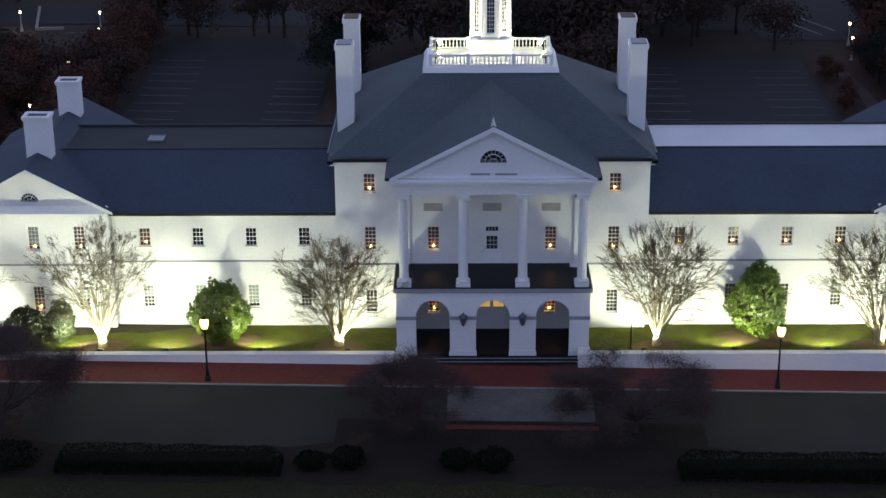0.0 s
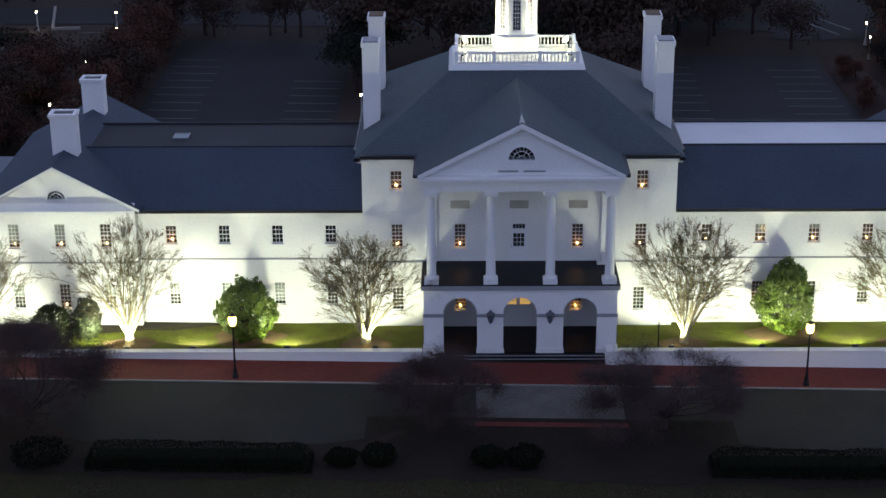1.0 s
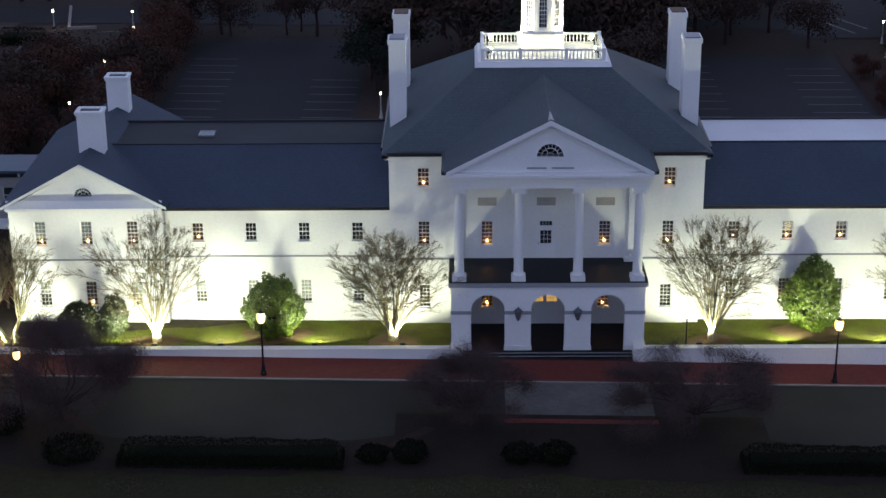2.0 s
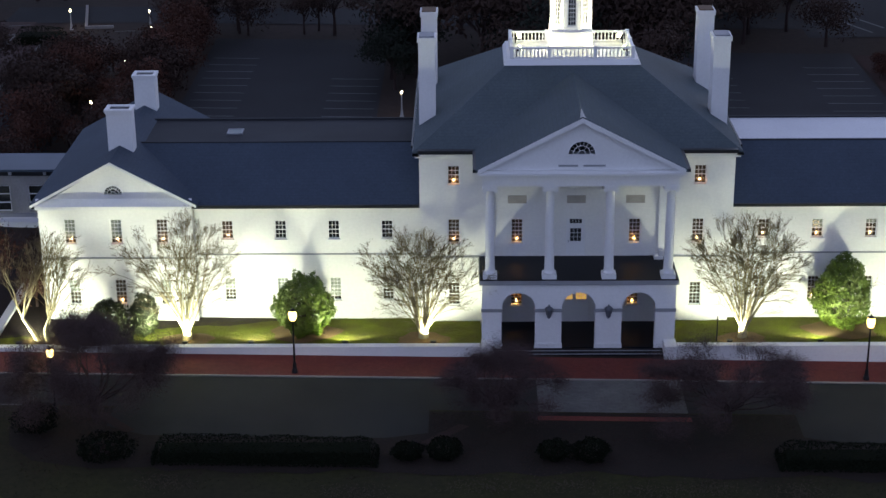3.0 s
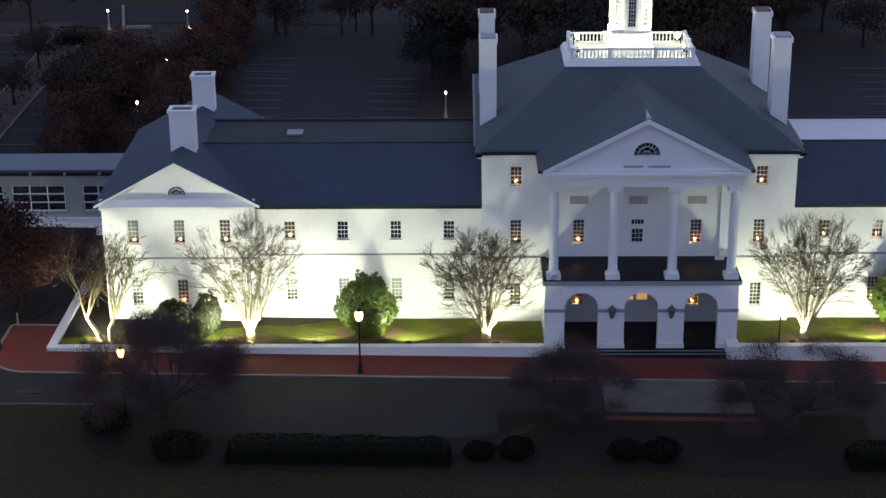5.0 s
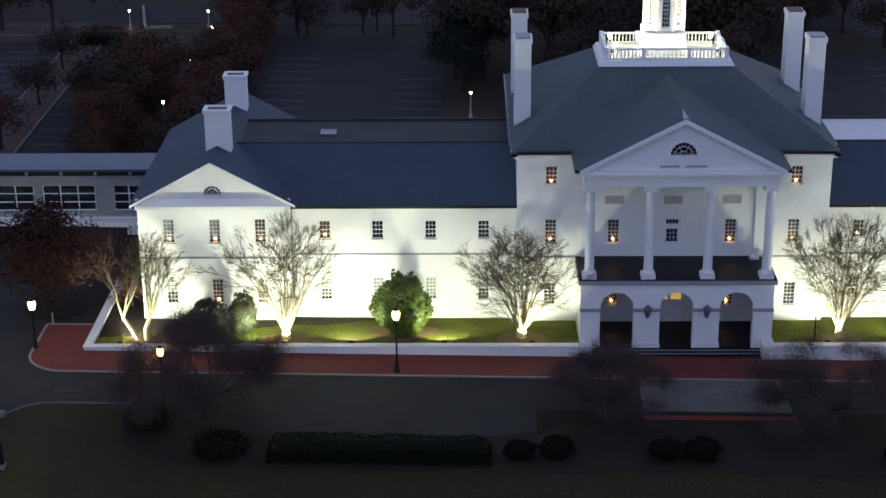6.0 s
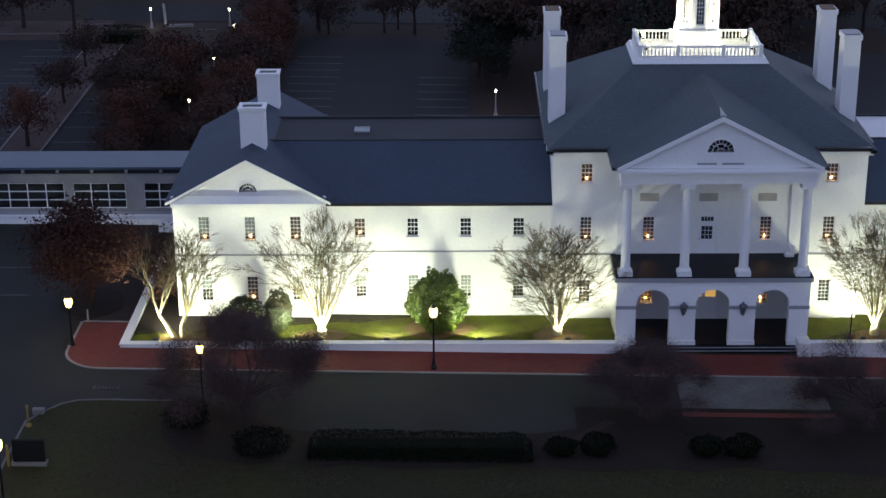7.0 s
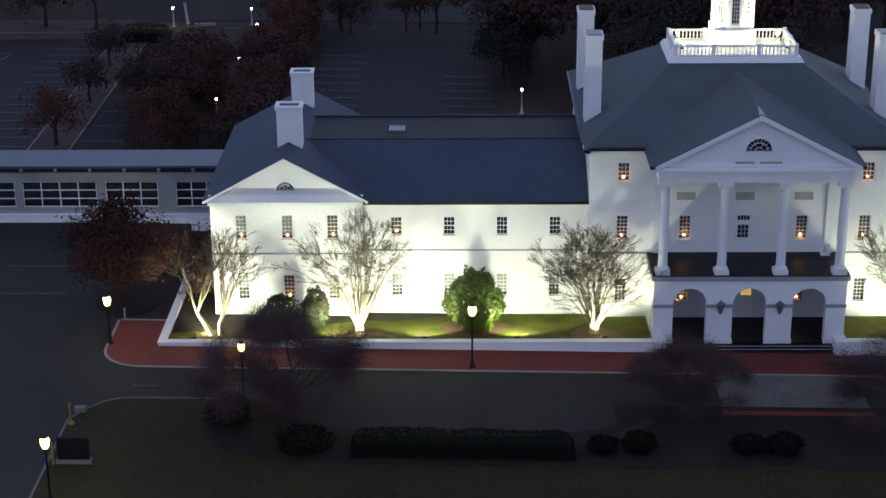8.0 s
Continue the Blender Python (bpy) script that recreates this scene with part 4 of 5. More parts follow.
# ---- gallery building beyond the courtyard ----
gal = section("gallery_building", (-60, 20, 0), "low grey gallery with glazed bays beyond the courtyard")
GY, GZ = 18.0, 0.45
bays = [(-41.1, -36.3), (-46.6, -42.5), (-53.1, -47.3), (-59.4, -53.7), (-65.8, -60.0), (-72.2, -66.4), (-78.6, -72.8)]
bm = bmesh.new()
holed_wall(bm, -85, -35.4, -0.4, 4.3, GY, 0.35, [(a, b, 1.35, 3.42) for a, b in bays])
sub("front_wall", bm, GALLERYWALL, gal, "weathered pale grey wall")
subbox("base_band", STUCCO, gal, -85, -35.5, GY - 0.12, GY - 0.003, -0.4, 0.92)
subbox("plinth_ledge", STUCCO, gal, -85, -35.6, GY - 0.95, GY - 0.122, -0.4, 0.78)
subbox("sill_band", GREYTRIM, gal, -85, -35.5, GY - 0.2, GY - 0.004, 0.92, 1.18)
# Solid near-black strip below the roof; the eave's shade is its colour.
subbox("eave_shade_strip", GUTTER, gal, -85, -35.4, GY - 0.25, GY + 0.3, 4.3, 4.70)
bm = bmesh.new()
solid(bm, [(-85, GY - 0.6, 4.92), (-35.2, GY - 0.6, 4.92), (-35.2, GY + 3.7, 4.86), (-85, GY + 3.7, 4.86)], (0, 0, -0.2))
sub("roof", bm, GALLERYROOF, gal, "pale blue-grey metal roof")
for k in range(17):
    x = -39.6 - 2.67 * k
    subbox("eave_bracket", GREYTRIM, gal, x - 0.10, x + 0.10, GY - 0.5, GY - 0.252, 4.42, 4.70)
subbox("back_wall", CONCRETE, gal, -85, -35.4, GY + 3.2, GY + 3.6, -0.4, 4.65)
for a, b in bays:
    n = max(3, round((b - a) / 1.35))
    bm = bmesh.new()
    ring_frame(bm, a, b, 1.35, 3.42, 0.06, GY + 0.1, GY + 0.18)
    w = sub("window", bm, TRIM, gal)
    for k in range(1, n):
        x = a + (b - a) * k / n
        pb = bmesh.new()
        box(pb, x - 0.04, x + 0.04, GY + 0.105, GY + 0.175, 1.41, 3.36)
        part("mullion", pb, TRIM, w)
    for z in (2.03, 2.72):
        pb = bmesh.new()
        box(pb, a + 0.06, b - 0.06, GY + 0.110, GY + 0.170, z - 0.035, z + 0.035)
        part("transom", pb, TRIM, w)
    bm = bmesh.new()
    for i in range(n):
        for k in range(3):
            x0, x1 = a + (b - a) * i / n, a + (b - a) * (i + 1) / n
            pb = bmesh.new()
            box(pb, x0 + 0.04, x1 - 0.04, GY + 0.13, GY + 0.136, 1.35 + 0.69 * k + 0.04, 1.35 + 0.69 * (k + 1) - 0.04)
            part("pane", pb, GLASS, w).visible_shadow = False
    bm.free()

# ---- floodlights on the lawn and the deck ----
WARM = (0.945, 1.0, 0.72)


def fixture_mesh():
    bm = bmesh.new()
    box(bm, -0.17, 0.17, -0.12, 0.12, 0.10, 0.30)
    box(bm, -0.03, 0.03, -0.03, 0.03, 0, 0.10)
    box(bm, -0.19, 0.19, -0.14, 0.10, 0.30, 0.33)
    return mesh_of("housing", bm, BLACK)


def floodlight(at, target, watts, cone=150):
    t = thing("floodlight", at, "small black floodlight on the lawn aimed at the facade", "floodlight", "lawn floodlights")
    new("housing", shared("fixture", fixture_mesh)).parent = t

    def face():
        bm = bmesh.new()
        box(bm, -0.14, 0.14, 0.121, 0.126, 0.12, 0.28)
        return mesh_of("lens", bm, FLOODFACE)
    new("lens", shared("lens", face)).parent = t
    lamp("SPOT", "flood_beam", (at[0], at[1] + 0.16, at[2] + 0.58), watts * 0.85, WARM, 0.07, target, cone, 0.3)


for x, watts, tx, ty, tz, cone in ((-36.3, 2900, -34.0, -1.5, 4.0, 144), (-32.9, 700, -33.2, 0.0, 4.2, 130), (-27.3, 2500, -28.2, 0.0, 4.0, 140), (-25.5, 2300, -25.4, -3.0, 4.0, 140), (-21.2, 1900, -21.2, 0.0, 3.4, 144),
                                   (-15.1, 1900, -15.1, 0.0, 3.4, 144), (-9.4, 1600, -10.0, -2.0, 4.8, 136), (9.75, 1600, 10.2, -2.0, 4.8, 136), (15.6, 2200, 15.2, 0.0, 4.0, 144), (21.6, 2200, 21.6, 0.0, 4.0, 144),
                                   (26.0, 2300, 25.4, -3.0, 4.0, 140), (31.5, 1500, 31.5, 0.0, 4.2, 140)):
    floodlight((x, -5.44, 0.40), (tx, ty, tz), watts, cone)


def deck_flood(x, y, watts):
    """A round floodlight on a short stand, turned to the cupola."""
    t = thing("floodlight", (x, y, 16.32), "round floodlight on the roof deck aimed at the cupola", "floodlight", "deck floodlights")
    aim = look((0, 0, 0.5), (-x, 8.75 - y, 2.6))
    bm = bmesh.new()
    turned(bm, [(0.10, -0.02), (0.16, 0.06), (0.20, 0.2), (0.21, 0.24)], 0, 0, 0, 12)
    bmesh.ops.transform(bm, matrix=aim @ pose(0, 0, 0, 180), verts=bm.verts)
    part("housing", bm, BLACK, t)
    bm = bmesh.new()
    turned(bm, [(0.21, 0.245), (0.22, 0.28), (0.17, 0.33), (0.08, 0.35)], 0, 0, 0, 12)
    bmesh.ops.transform(bm, matrix=aim @ pose(0, 0, 0, 180), verts=bm.verts)
    part("lens", bm, FLOODFACE, t)
    bm = bmesh.new()
    box(bm, -0.04, 0.04, -0.04, 0.04, 0, 0.45)
    part("stand", bm, BLACK, t)
    d = Vector((-x, 8.75 - y, 2.6)).normalized() * 0.68
    at = Vector((x, y, 16.82)) + d
    lamp("SPOT", "deck_beam", tuple(at), watts, (1.0, 0.97, 0.64), 0.12, (0, 8.75, 18.9), 110, 0.8)


for x in (-3.75, 3.75):
    deck_flood(x, 6.85, 3200)
    deck_flood(x, 10.6, 3200)


# ---- street lamps ----
def lamp_post(at, height, watts, globe=GLOBE, radius=0.25, label="black lamp post with a glowing lantern", post=BLACK):
    t = thing("street_lamp", at, label, "street lamp", "lamp posts")
    bm = bmesh.new()
    turned(bm, [(0.20, 0), (0.20, 0.12), (0.13, 0.3), (0.12, 0.6), (0.07, 0.75), (0.05, height - 3.2 * radius), (radius * 0.45, height - 2.9 * radius), (radius * 0.66, height - 2.5 * radius)], 0, 0, 0, 10)
    part("post", bm, post, t)
    bm = bmesh.new()
    turned(bm, [(radius * 0.7, height - 2.45 * radius), (radius * 0.98, height - 1.7 * radius), (radius * 1.08, height - 0.7 * radius), (radius * 0.8, height + 0.1 * radius)], 0, 0, 0, 10)
    part("lantern", bm, globe, t, "glowing glass lantern", True).visible_shadow = False
    bm = bmesh.new()
    turned(bm, [(radius * 0.85, height + 0.101 * radius), (radius * 0.4, height + 0.5 * radius), (0.02, height + 0.9 * radius)], 0, 0, 0, 10)
    part("finial", bm, BLACK, t)
    if watts:
        lamp("POINT", "lamp_glow", (at[0], at[1], at[2] + height - 0.25), watts, (1.0, 0.82, 0.5), radius)


for x, y in ((-18.08, -8.7), (17.9, -8.75)):
    lamp_post((x, y, ground_z(x)), 4.2, 90)
lamp_post((-41.75, -5.75, ground_z(-41.75)), 3.3, 140)


# ---- plants ----
class Limbs:
    """Collects tapered limbs as one mesh."""

    def __init__(self, seed):
        self.rng = random.Random(seed)
        self.verts, self.faces, self.tips, self.thin = [], [], [], []
        self.wobble = 0.10

    def limb(self, points, radii, sides):
        start = len(self.verts)
        for k, (p, r) in enumerate(zip(points, radii)):
            d = (points[min(k + 1, len(points) - 1)] - points[max(k - 1, 0)]).normalized()
            a = d.orthogonal().normalized()
            b = d.cross(a)
            for i in range(sides):
                t = 2 * math.pi * i / sides
                self.verts.append(p + (a * math.cos(t) + b * math.sin(t)) * r)
        for k in range(len(points) - 1):
            for i in range(sides):
                j = (i + 1) % sides
                s = start + k * sides
                self.faces.append((s + i, s + j, s + sides + j, s + sides + i))
                self.thin.append(radii[k] < 0.024)

    def grow(self, at, way, length, radius, level, spread, lift, fork, shrink, shoots=99):
        rng = self.rng
        steps = 4 if level > 1 else 2
        pts, p, d = [at.copy()], at.copy(), way.normalized()
        for _ in range(steps):
            d = (d + Vector((rng.gauss(0, 1), rng.gauss(0, 1), rng.gauss(0, 0.6))) * (self.wobble if level > 2 else 0.10) + Vector((0, 0, lift))).normalized()
            p = p + d * (length / steps)
            pts.append(p.copy())
        end = radius * (0.62 if level else 0.4)
        radii = [radius + (end - radius) * k / steps for k in range(steps + 1)]
        self.limb(pts, radii, 7 if radius > 0.06 else 5 if radius > 0.03 else 3)
        if level == 0:
            self.tips.append(p)
            return
        for k in range(fork(rng, level)):
            f = 1.0 if k < 2 else rng.uniform(0.35, 0.95)
            q = pts[0].lerp(pts[-1], f) if f < 1 else pts[-1]
            if f < 1:
                q = pts[max(1, int(f * steps))]
            side = Vector((rng.gauss(0, 1), rng.gauss(0, 1), rng.gauss(0, 0.5)))
            side = (side - d * side.dot(d)).normalized()
            turn = spread * rng.uniform(0.6, 1.3) * (1.0 + 0.28 * max(0, 4 - level))
            self.grow(q, d * math.cos(turn) + side * math.sin(turn), length * shrink * rng.uniform(0.75, 1.15), max(end * rng.uniform(0.6, 0.9), 0.009), level - 1, spread, lift, fork, shrink, shoots)
        if level >= shoots:
            for _ in range(2):
                q = pts[rng.randint(2, steps)]
                side = Vector((rng.gauss(0, 1), rng.gauss(0, 1), 0)).normalized()
                self.grow(q, d * 0.6 + side, length * 0.5, max(end * 0.4, 0.012), 3, spread * 1.1, 0.0, fork, shrink)

    def mesh(self, name, mat, twig=None):
        me = bpy.data.meshes.new(name)
        me.from_pydata([tuple(v) for v in self.verts], [], self.faces)
        me.materials.append(mat)
        if twig:
            me.materials.append(twig)
            me.polygons.foreach_set("material_index", [int(q) for q in self.thin])
        for p in me.polygons:
            p.use_smooth = True
        return me


def leaf_mesh(name, points, normals, size, mat, rng, droop=0.2):
    """Small folded leaves, each of two triangles pairs, at given points."""
    verts, faces = [], []
    for p, nrm in zip(points, normals):
        n = (Vector(nrm) + Vector((rng.gauss(0, 0.5), rng.gauss(0, 0.5), rng.gauss(0, 0.5)))).normalized()
        a = n.orthogonal().normalized()
        a.rotate(Matrix.Rotation(rng.uniform(0, 6.28), 3, n))
        b = n.cross(a)
        s = size * rng.uniform(0.6, 1.3)
        i = len(verts)
        p = Vector(p)
        verts += [tuple(p - a * s), tuple(p + b * s * 0.45 - n * s * droop), tuple(p + a * s), tuple(p - b * s * 0.45 - n * s * droop)]
        faces += [(i, i + 1, i + 2), (i, i + 2, i + 3)]
    me = bpy.data.meshes.new(name)
    me.from_pydata(verts, [], faces)
    me.materials.append(mat)
    return me


def myrtle(seed, stems, height, lean=0.0, trunk=0.6, spread0=0.62, dense=3):
    """A bare crape myrtle: a short thick bole, straight stems in a vase, fine twigs."""
    t = Limbs(seed)
    rng = t.rng
    t.wobble = 0.045
    bole = [Vector((0, 0, -0.15)), Vector((0, 0, 0.5)), Vector((0.03, 0, trunk)), Vector((0.0, 0.03, trunk + 0.3))]
    t.limb(bole, [0.42, 0.33, 0.36, 0.26], 12)
    mains = []
    for k in range(6):
        a = 2 * math.pi * k / 6 + rng.uniform(-0.3, 0.3)
        o = rng.uniform(0.35, 0.75) * spread0
        pts = [Vector((math.cos(a) * o * f * (0.6 + 0.4 * f) + lean * f, math.sin(a) * o * f * 0.8, trunk - 0.45 + 1.75 * f)) for f in (0.0, 0.3, 0.65, 1.0)]
        t.limb(pts, [0.21, 0.18, 0.14, 0.11], 9)
        mains.append(pts)
    for k in range(stems):
        pts = mains[k % 6]
        f = (1.0, 1.0, 0.62, 0.35)[k // 6 % 4]
        at = pts[0].lerp(pts[-1], f) if f < 1 else pts[-1].copy()
        a = math.atan2(pts[-1].y, pts[-1].x) + rng.uniform(-1.0, 1.0)
        out = spread0 * (rng.uniform(0.05, 0.6) if f == 1.0 else rng.uniform(0.5, 0.95))
        way = Vector((math.cos(a) * out + lean, math.sin(a) * out * 0.8, 1.0))
        t.grow(at, way, height * 0.29, rng.uniform(0.05, 0.075), 6, 0.205, -0.004, lambda r, lv: dense if lv == 3 else 3 if lv in (1, 2) else 2, 0.68, 5)
    return t


def place_tree(name, at, limbs_mesh, label, category, crown=None, group="", turn=0.0, scale=1.0, broad=1.0):
    t = thing(name, at, label, category, group)
    t.rotation_euler = (0, 0, radians(turn))
    t.scale = (scale * broad, scale * broad, scale)
    new("trunk", limbs_mesh).parent = t
    if crown:
        new("crown", crown).parent = t
    return t


def lawn_z(y):
    return 0.42 - 0.5 * (y + 5.75) / 6.05


VASES = [myrtle(11, 24, 8.7, spread0=0.74, dense=2), myrtle(5, 27, 8.0, spread0=0.86), myrtle(23, 26, 8.7, lean=0.02, spread0=0.68)]
BARK = [v.mesh("trunk", BARK_PALE, TWIG) for v in VASES]


def seed_heads(limbs, seed, each, size, mat, loose=0.1, clear=None):
    rng = random.Random(seed)
    pts = [p + Vector((rng.gauss(0, loose), rng.gauss(0, loose), rng.gauss(0, loose))) for p in limbs.tips for _ in range(each)]
    if clear:
        pts = [p for p in pts if not (abs(p.x - clear) < 0.75 and p.y < 1.0 and p.z > 3.1)]
    return leaf_mesh("crown", pts, [(0, 0, 1)] * len(pts), size, mat, rng)


HEADS = [seed_heads(v, 3, 1, 0.045, TWIG) for v in VASES]
for x, y, m, s, turn, broad in ((-25.5, -4.5, 0, 0.93, 20, 0.97), (-10.05, -4.4, 1, 0.84, 80, 1.14), (10.7, -4.5, 2, 0.93, 0, 0.93), (25.2, -4.4, 1, 0.98, 200, 1.0)):
    place_tree("crape_myrtle", (x, y, lawn_z(y) - 0.05), BARK[m], "bare pale-barked crape myrtle lit from below on the lawn", "tree", HEADS[m], "crape myrtles", turn, s, broad)
low = Limbs(31)
for base, mid, top, way, stems in ((-0.15, -0.72, -1.2, 0.22, 5), (0.28, 0.22, 0.55, 0.22, 9)):
    p = [Vector((base, 0, -0.15)), Vector((mid, 0.05, 0.95)), Vector((top, 0.05, 1.75))]
    low.limb(p, [0.20, 0.15, 0.12], 9)
    for k in range(stems):
        low.grow(p[-1], Vector((way + low.rng.uniform(-0.36, 0.36), low.rng.uniform(-0.4, 0.4), 1)), 2.15, 0.095 if k < 3 else 0.06, 5, 0.28, 0.015, lambda r, lv: 3, 0.68)
place_tree("crape_myrtle", (-34.9, -4.8, lawn_z(-4.8)), low.mesh("trunk", BARK_PALE, TWIG), "small bare crape myrtle with two leaning trunks", "tree", None, "crape myrtles")


def mound(seed, rx, ry, h, count, size, mat, name="crown", cone=0.0, dense=1.0):
    """A leafy crown: leaves in uneven clumps over an egg-shaped body, with gaps."""
    rng = random.Random(seed)
    pts, nrm = [], []
    off = rng.uniform(0, 50)
    while len(pts) < count:
        u = Vector((rng.gauss(0, 1), rng.gauss(0, 1), rng.gauss(0, 1))).normalized()
        k = 1.0 + 0.30 * noise.noise(u * 2.1 + Vector((off, 0, 0))) + 0.16 * noise.noise(u * 5.5 + Vector((0, off, 0)))
        if noise.noise(u * 6.0 + Vector((0, 0, off))) < -0.32:
            continue
        r = k * (1 - abs(rng.gauss(0, 0.10)))
        z = (u.z * r * 0.5 + 0.5) * h
        taper = 1.0 - cone * max(0.0, z / h)
        pts.append((u.x * r * rx * taper, u.y * r * ry * taper, max(0.05, z)))
        nrm.append(u)
    return leaf_mesh(name, pts, nrm, size, mat, rng)


def core_mesh(rx, ry, h, seed):
    """Dark inner branches that stop the crown from being hollow."""
    t = Limbs(seed)
    for k in range(7):
        a = 2 * math.pi * k / 7
        t.grow(Vector((0, 0, 0)), Vector((math.cos(a) * 0.5 * rx / h, math.sin(a) * 0.5 * ry / h, 1)), h * 0.42, 0.06, 3, 0.5, 0.0, lambda r, lv: 3, 0.6)
    return t.mesh("trunk", BARK_DARK)


for x, y, rx, h, seed, cone in ((-17.95, -3.1, 2.0, 4.1, 3, 0.15), (17.55, -1.8, 2.35, 4.9, 8, 0.40)):
    place_tree("magnolia", (x, y, lawn_z(y)), core_mesh(rx, rx, h, seed), "dense round evergreen magnolia with glossy green leaves", "tree", mound(seed, rx, rx * 0.95, h, 9500, 0.125, LEAF, cone=cone), "magnolias on the lawn")
for x, y, rx, h, seed, mat in ((-30.8, -3.4, 1.6, 2.6, 41, LEAF_OLIVE), (-28.5, -3.2, 1.1, 3.0, 42, LEAF_MID)):
    place_tree("shrub", (x, y, lawn_z(y)), core_mesh(rx, rx, h, seed), "dense evergreen shrub on the lawn behind the wall", "shrub", mound(seed, rx, rx, h, 2600, 0.12, mat, cone=0.3), "lawn shrubs")

# mulch rings on the lawn
for x, y, r in ((-25.5, -4.5, 1.7), (-10.05, -4.4, 1.7), (10.7, -4.5, 1.6), (25.2, -4.4, 1.7), (-35.0, -4.8, 1.5), (-17.95, -3.1, 2.3), (17.55, -2.7, 2.4)):
    bm = bmesh.new()
    ring = []
    for k in range(28):
        a = 2 * math.pi * k / 28
        q = r * (1 + 0.1 * math.sin(3 * a + x) + 0.06 * math.sin(7 * a))
        px, py = x + q * math.cos(a), max(-5.6, y + q * 0.8 * math.sin(a))
        ring.append(bm.verts.new((px, py, lawn_z(py) + 0.075)))
    top = bm.verts.new((x, y, lawn_z(y) + 0.2))
    for a, b in zip(ring, ring[1:] + ring[:1]):
        bm.faces.new((a, b, top))
    tagged(part("mulch_ring", bm, MULCH, smooth=True), "ring of brown pine straw mulch round a tree", "mulch", "mulch rings")

# ---- foreground: dark bare trees, hedges, sign ----
def bare_tree(seed, height, stems, spread=0.8):
    t = Limbs(seed)
    t.limb([Vector((0, 0, -0.2)), Vector((0.02, 0, 0.5)), Vector((0, 0.02, 0.9))], [0.24, 0.18, 0.17], 9)
    for k in range(stems):
        a = 2 * math.pi * (k + t.rng.uniform(-0.3, 0.3)) / stems
        out = spread * t.rng.uniform(0.5, 1.1)
        t.grow(Vector((0, 0, 0.8)), Vector((math.cos(a) * out, math.sin(a) * out, 0.85)), height * 0.36, 0.085, 6, 0.42, 0.0, lambda r, lv: 3 if lv in (1, 2, 3, 4) else 2, 0.68)
    return t


for x, y, h, seed, s, broad in ((-29.4, -15.4, 5.6, 51, 1.0, 1.0), (-5.4, -15.0, 4.4, 52, 0.84, 1.3), (8.3, -15.0, 4.7, 53, 0.92, 1.3)):
    lim = bare_tree(seed, h, 16, 1.15)
    crown = seed_heads(lim, seed, 34, 0.040, BUD_DARK, 0.42, -2.5) if seed == 51 else seed_heads(lim, seed, 19, 0.034, BUD, 0.30)
    place_tree("ornamental_tree", (x, y, ground_z(x)), lim.mesh("trunk", BARK_DARK), "low spreading tree with dark bare twigs and reddish buds", "tree", crown, "trees along the drive", 0, s, broad)


def hedge(x0, x1, y0, y1, h, seed, label="dark clipped hedge in the mulch bed"):
    rng = random.Random(seed)
    pts, nrm = [], []
    def crest(x, y):
        u, v = abs(2 * (x - x0) / (x1 - x0) - 1), abs(2 * (y - y0) / (y1 - y0) - 1)
        end = max(0.0, (u - 1) * (x1 - x0) / 2 + 0.9) / 0.9
        return h * (1 - 0.5 * end ** 2.5) * (1 - 0.3 * v ** 3) * (1 + 0.10 * noise.noise((x * 0.7, y, seed)))

    for _ in range(int(420 * (x1 - x0))):
        face = rng.random()
        x, y = rng.uniform(x0, x1), rng.uniform(y0, y1)
        bump = 0.14 * noise.noise((x * 1.3, y * 1.3, seed))
        z, n = 0.0, (0, 0, 1)
        if face < 0.45:
            z = crest(x, y) + bump - abs(rng.gauss(0, 0.05))
        elif face < 0.75:
            y, n = y0 + bump, (0, -1, 0.3)
        elif face < 0.85:
            y, n = y1 + bump, (0, 1, 0.3)
        elif face < 0.93:
            x, n = x0 + bump, (-1, 0, 0.3)
        else:
            x, n = x1 + bump, (1, 0, 0.3)
        if face >= 0.45:
            z = rng.uniform(0.05, crest(min(max(x, x0), x1), min(max(y, y0), y1)))
            pull = 0.25 * (z / h) ** 2
            x, y = x - pull * n[0], y - pull * n[1]
        pts.append((x, y, z + ground_z(x)))
        nrm.append(n)
    t = thing("hedge", ((x0 + x1) / 2, (y0 + y1) / 2, ground_z((x0 + x1) / 2)), label, "hedge", "hedges")
    ob = new("leaves", leaf_mesh("leaves", pts, nrm, 0.09, LEAF_DARK, rng))
    ob.parent = t
    ob.location = -t.location
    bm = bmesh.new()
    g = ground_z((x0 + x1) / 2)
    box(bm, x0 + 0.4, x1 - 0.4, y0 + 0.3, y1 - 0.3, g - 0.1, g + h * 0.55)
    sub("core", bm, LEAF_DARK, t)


hedge(-25.0, -12.3, -21.2, -19.3, 1.3, 61)
hedge(10.4, 26.0, -21.1, -19.2, 1.3, 62)
for x, y, rx, h, seed in ((-32.5, -17.2, 1.35, 1.7, 71), (-27.8, -20.2, 1.7, 1.25, 72), (-8.5, -19.9, 1.0, 1.2, 73), (-2.3, -19.9, 0.95, 1.2, 74), (-0.2, -19.9, 1.1, 1.25, 75), (-10.6, -20.0, 0.9, 1.0, 76)):
    place_tree("shrub", (x, y, ground_z(x)), core_mesh(rx, rx, h, seed), "dark rounded shrub in the mulch bed", "shrub", mound(seed, rx, rx * 0.85, h, 1500, 0.10, LEAF_DARK), "bed shrubs")

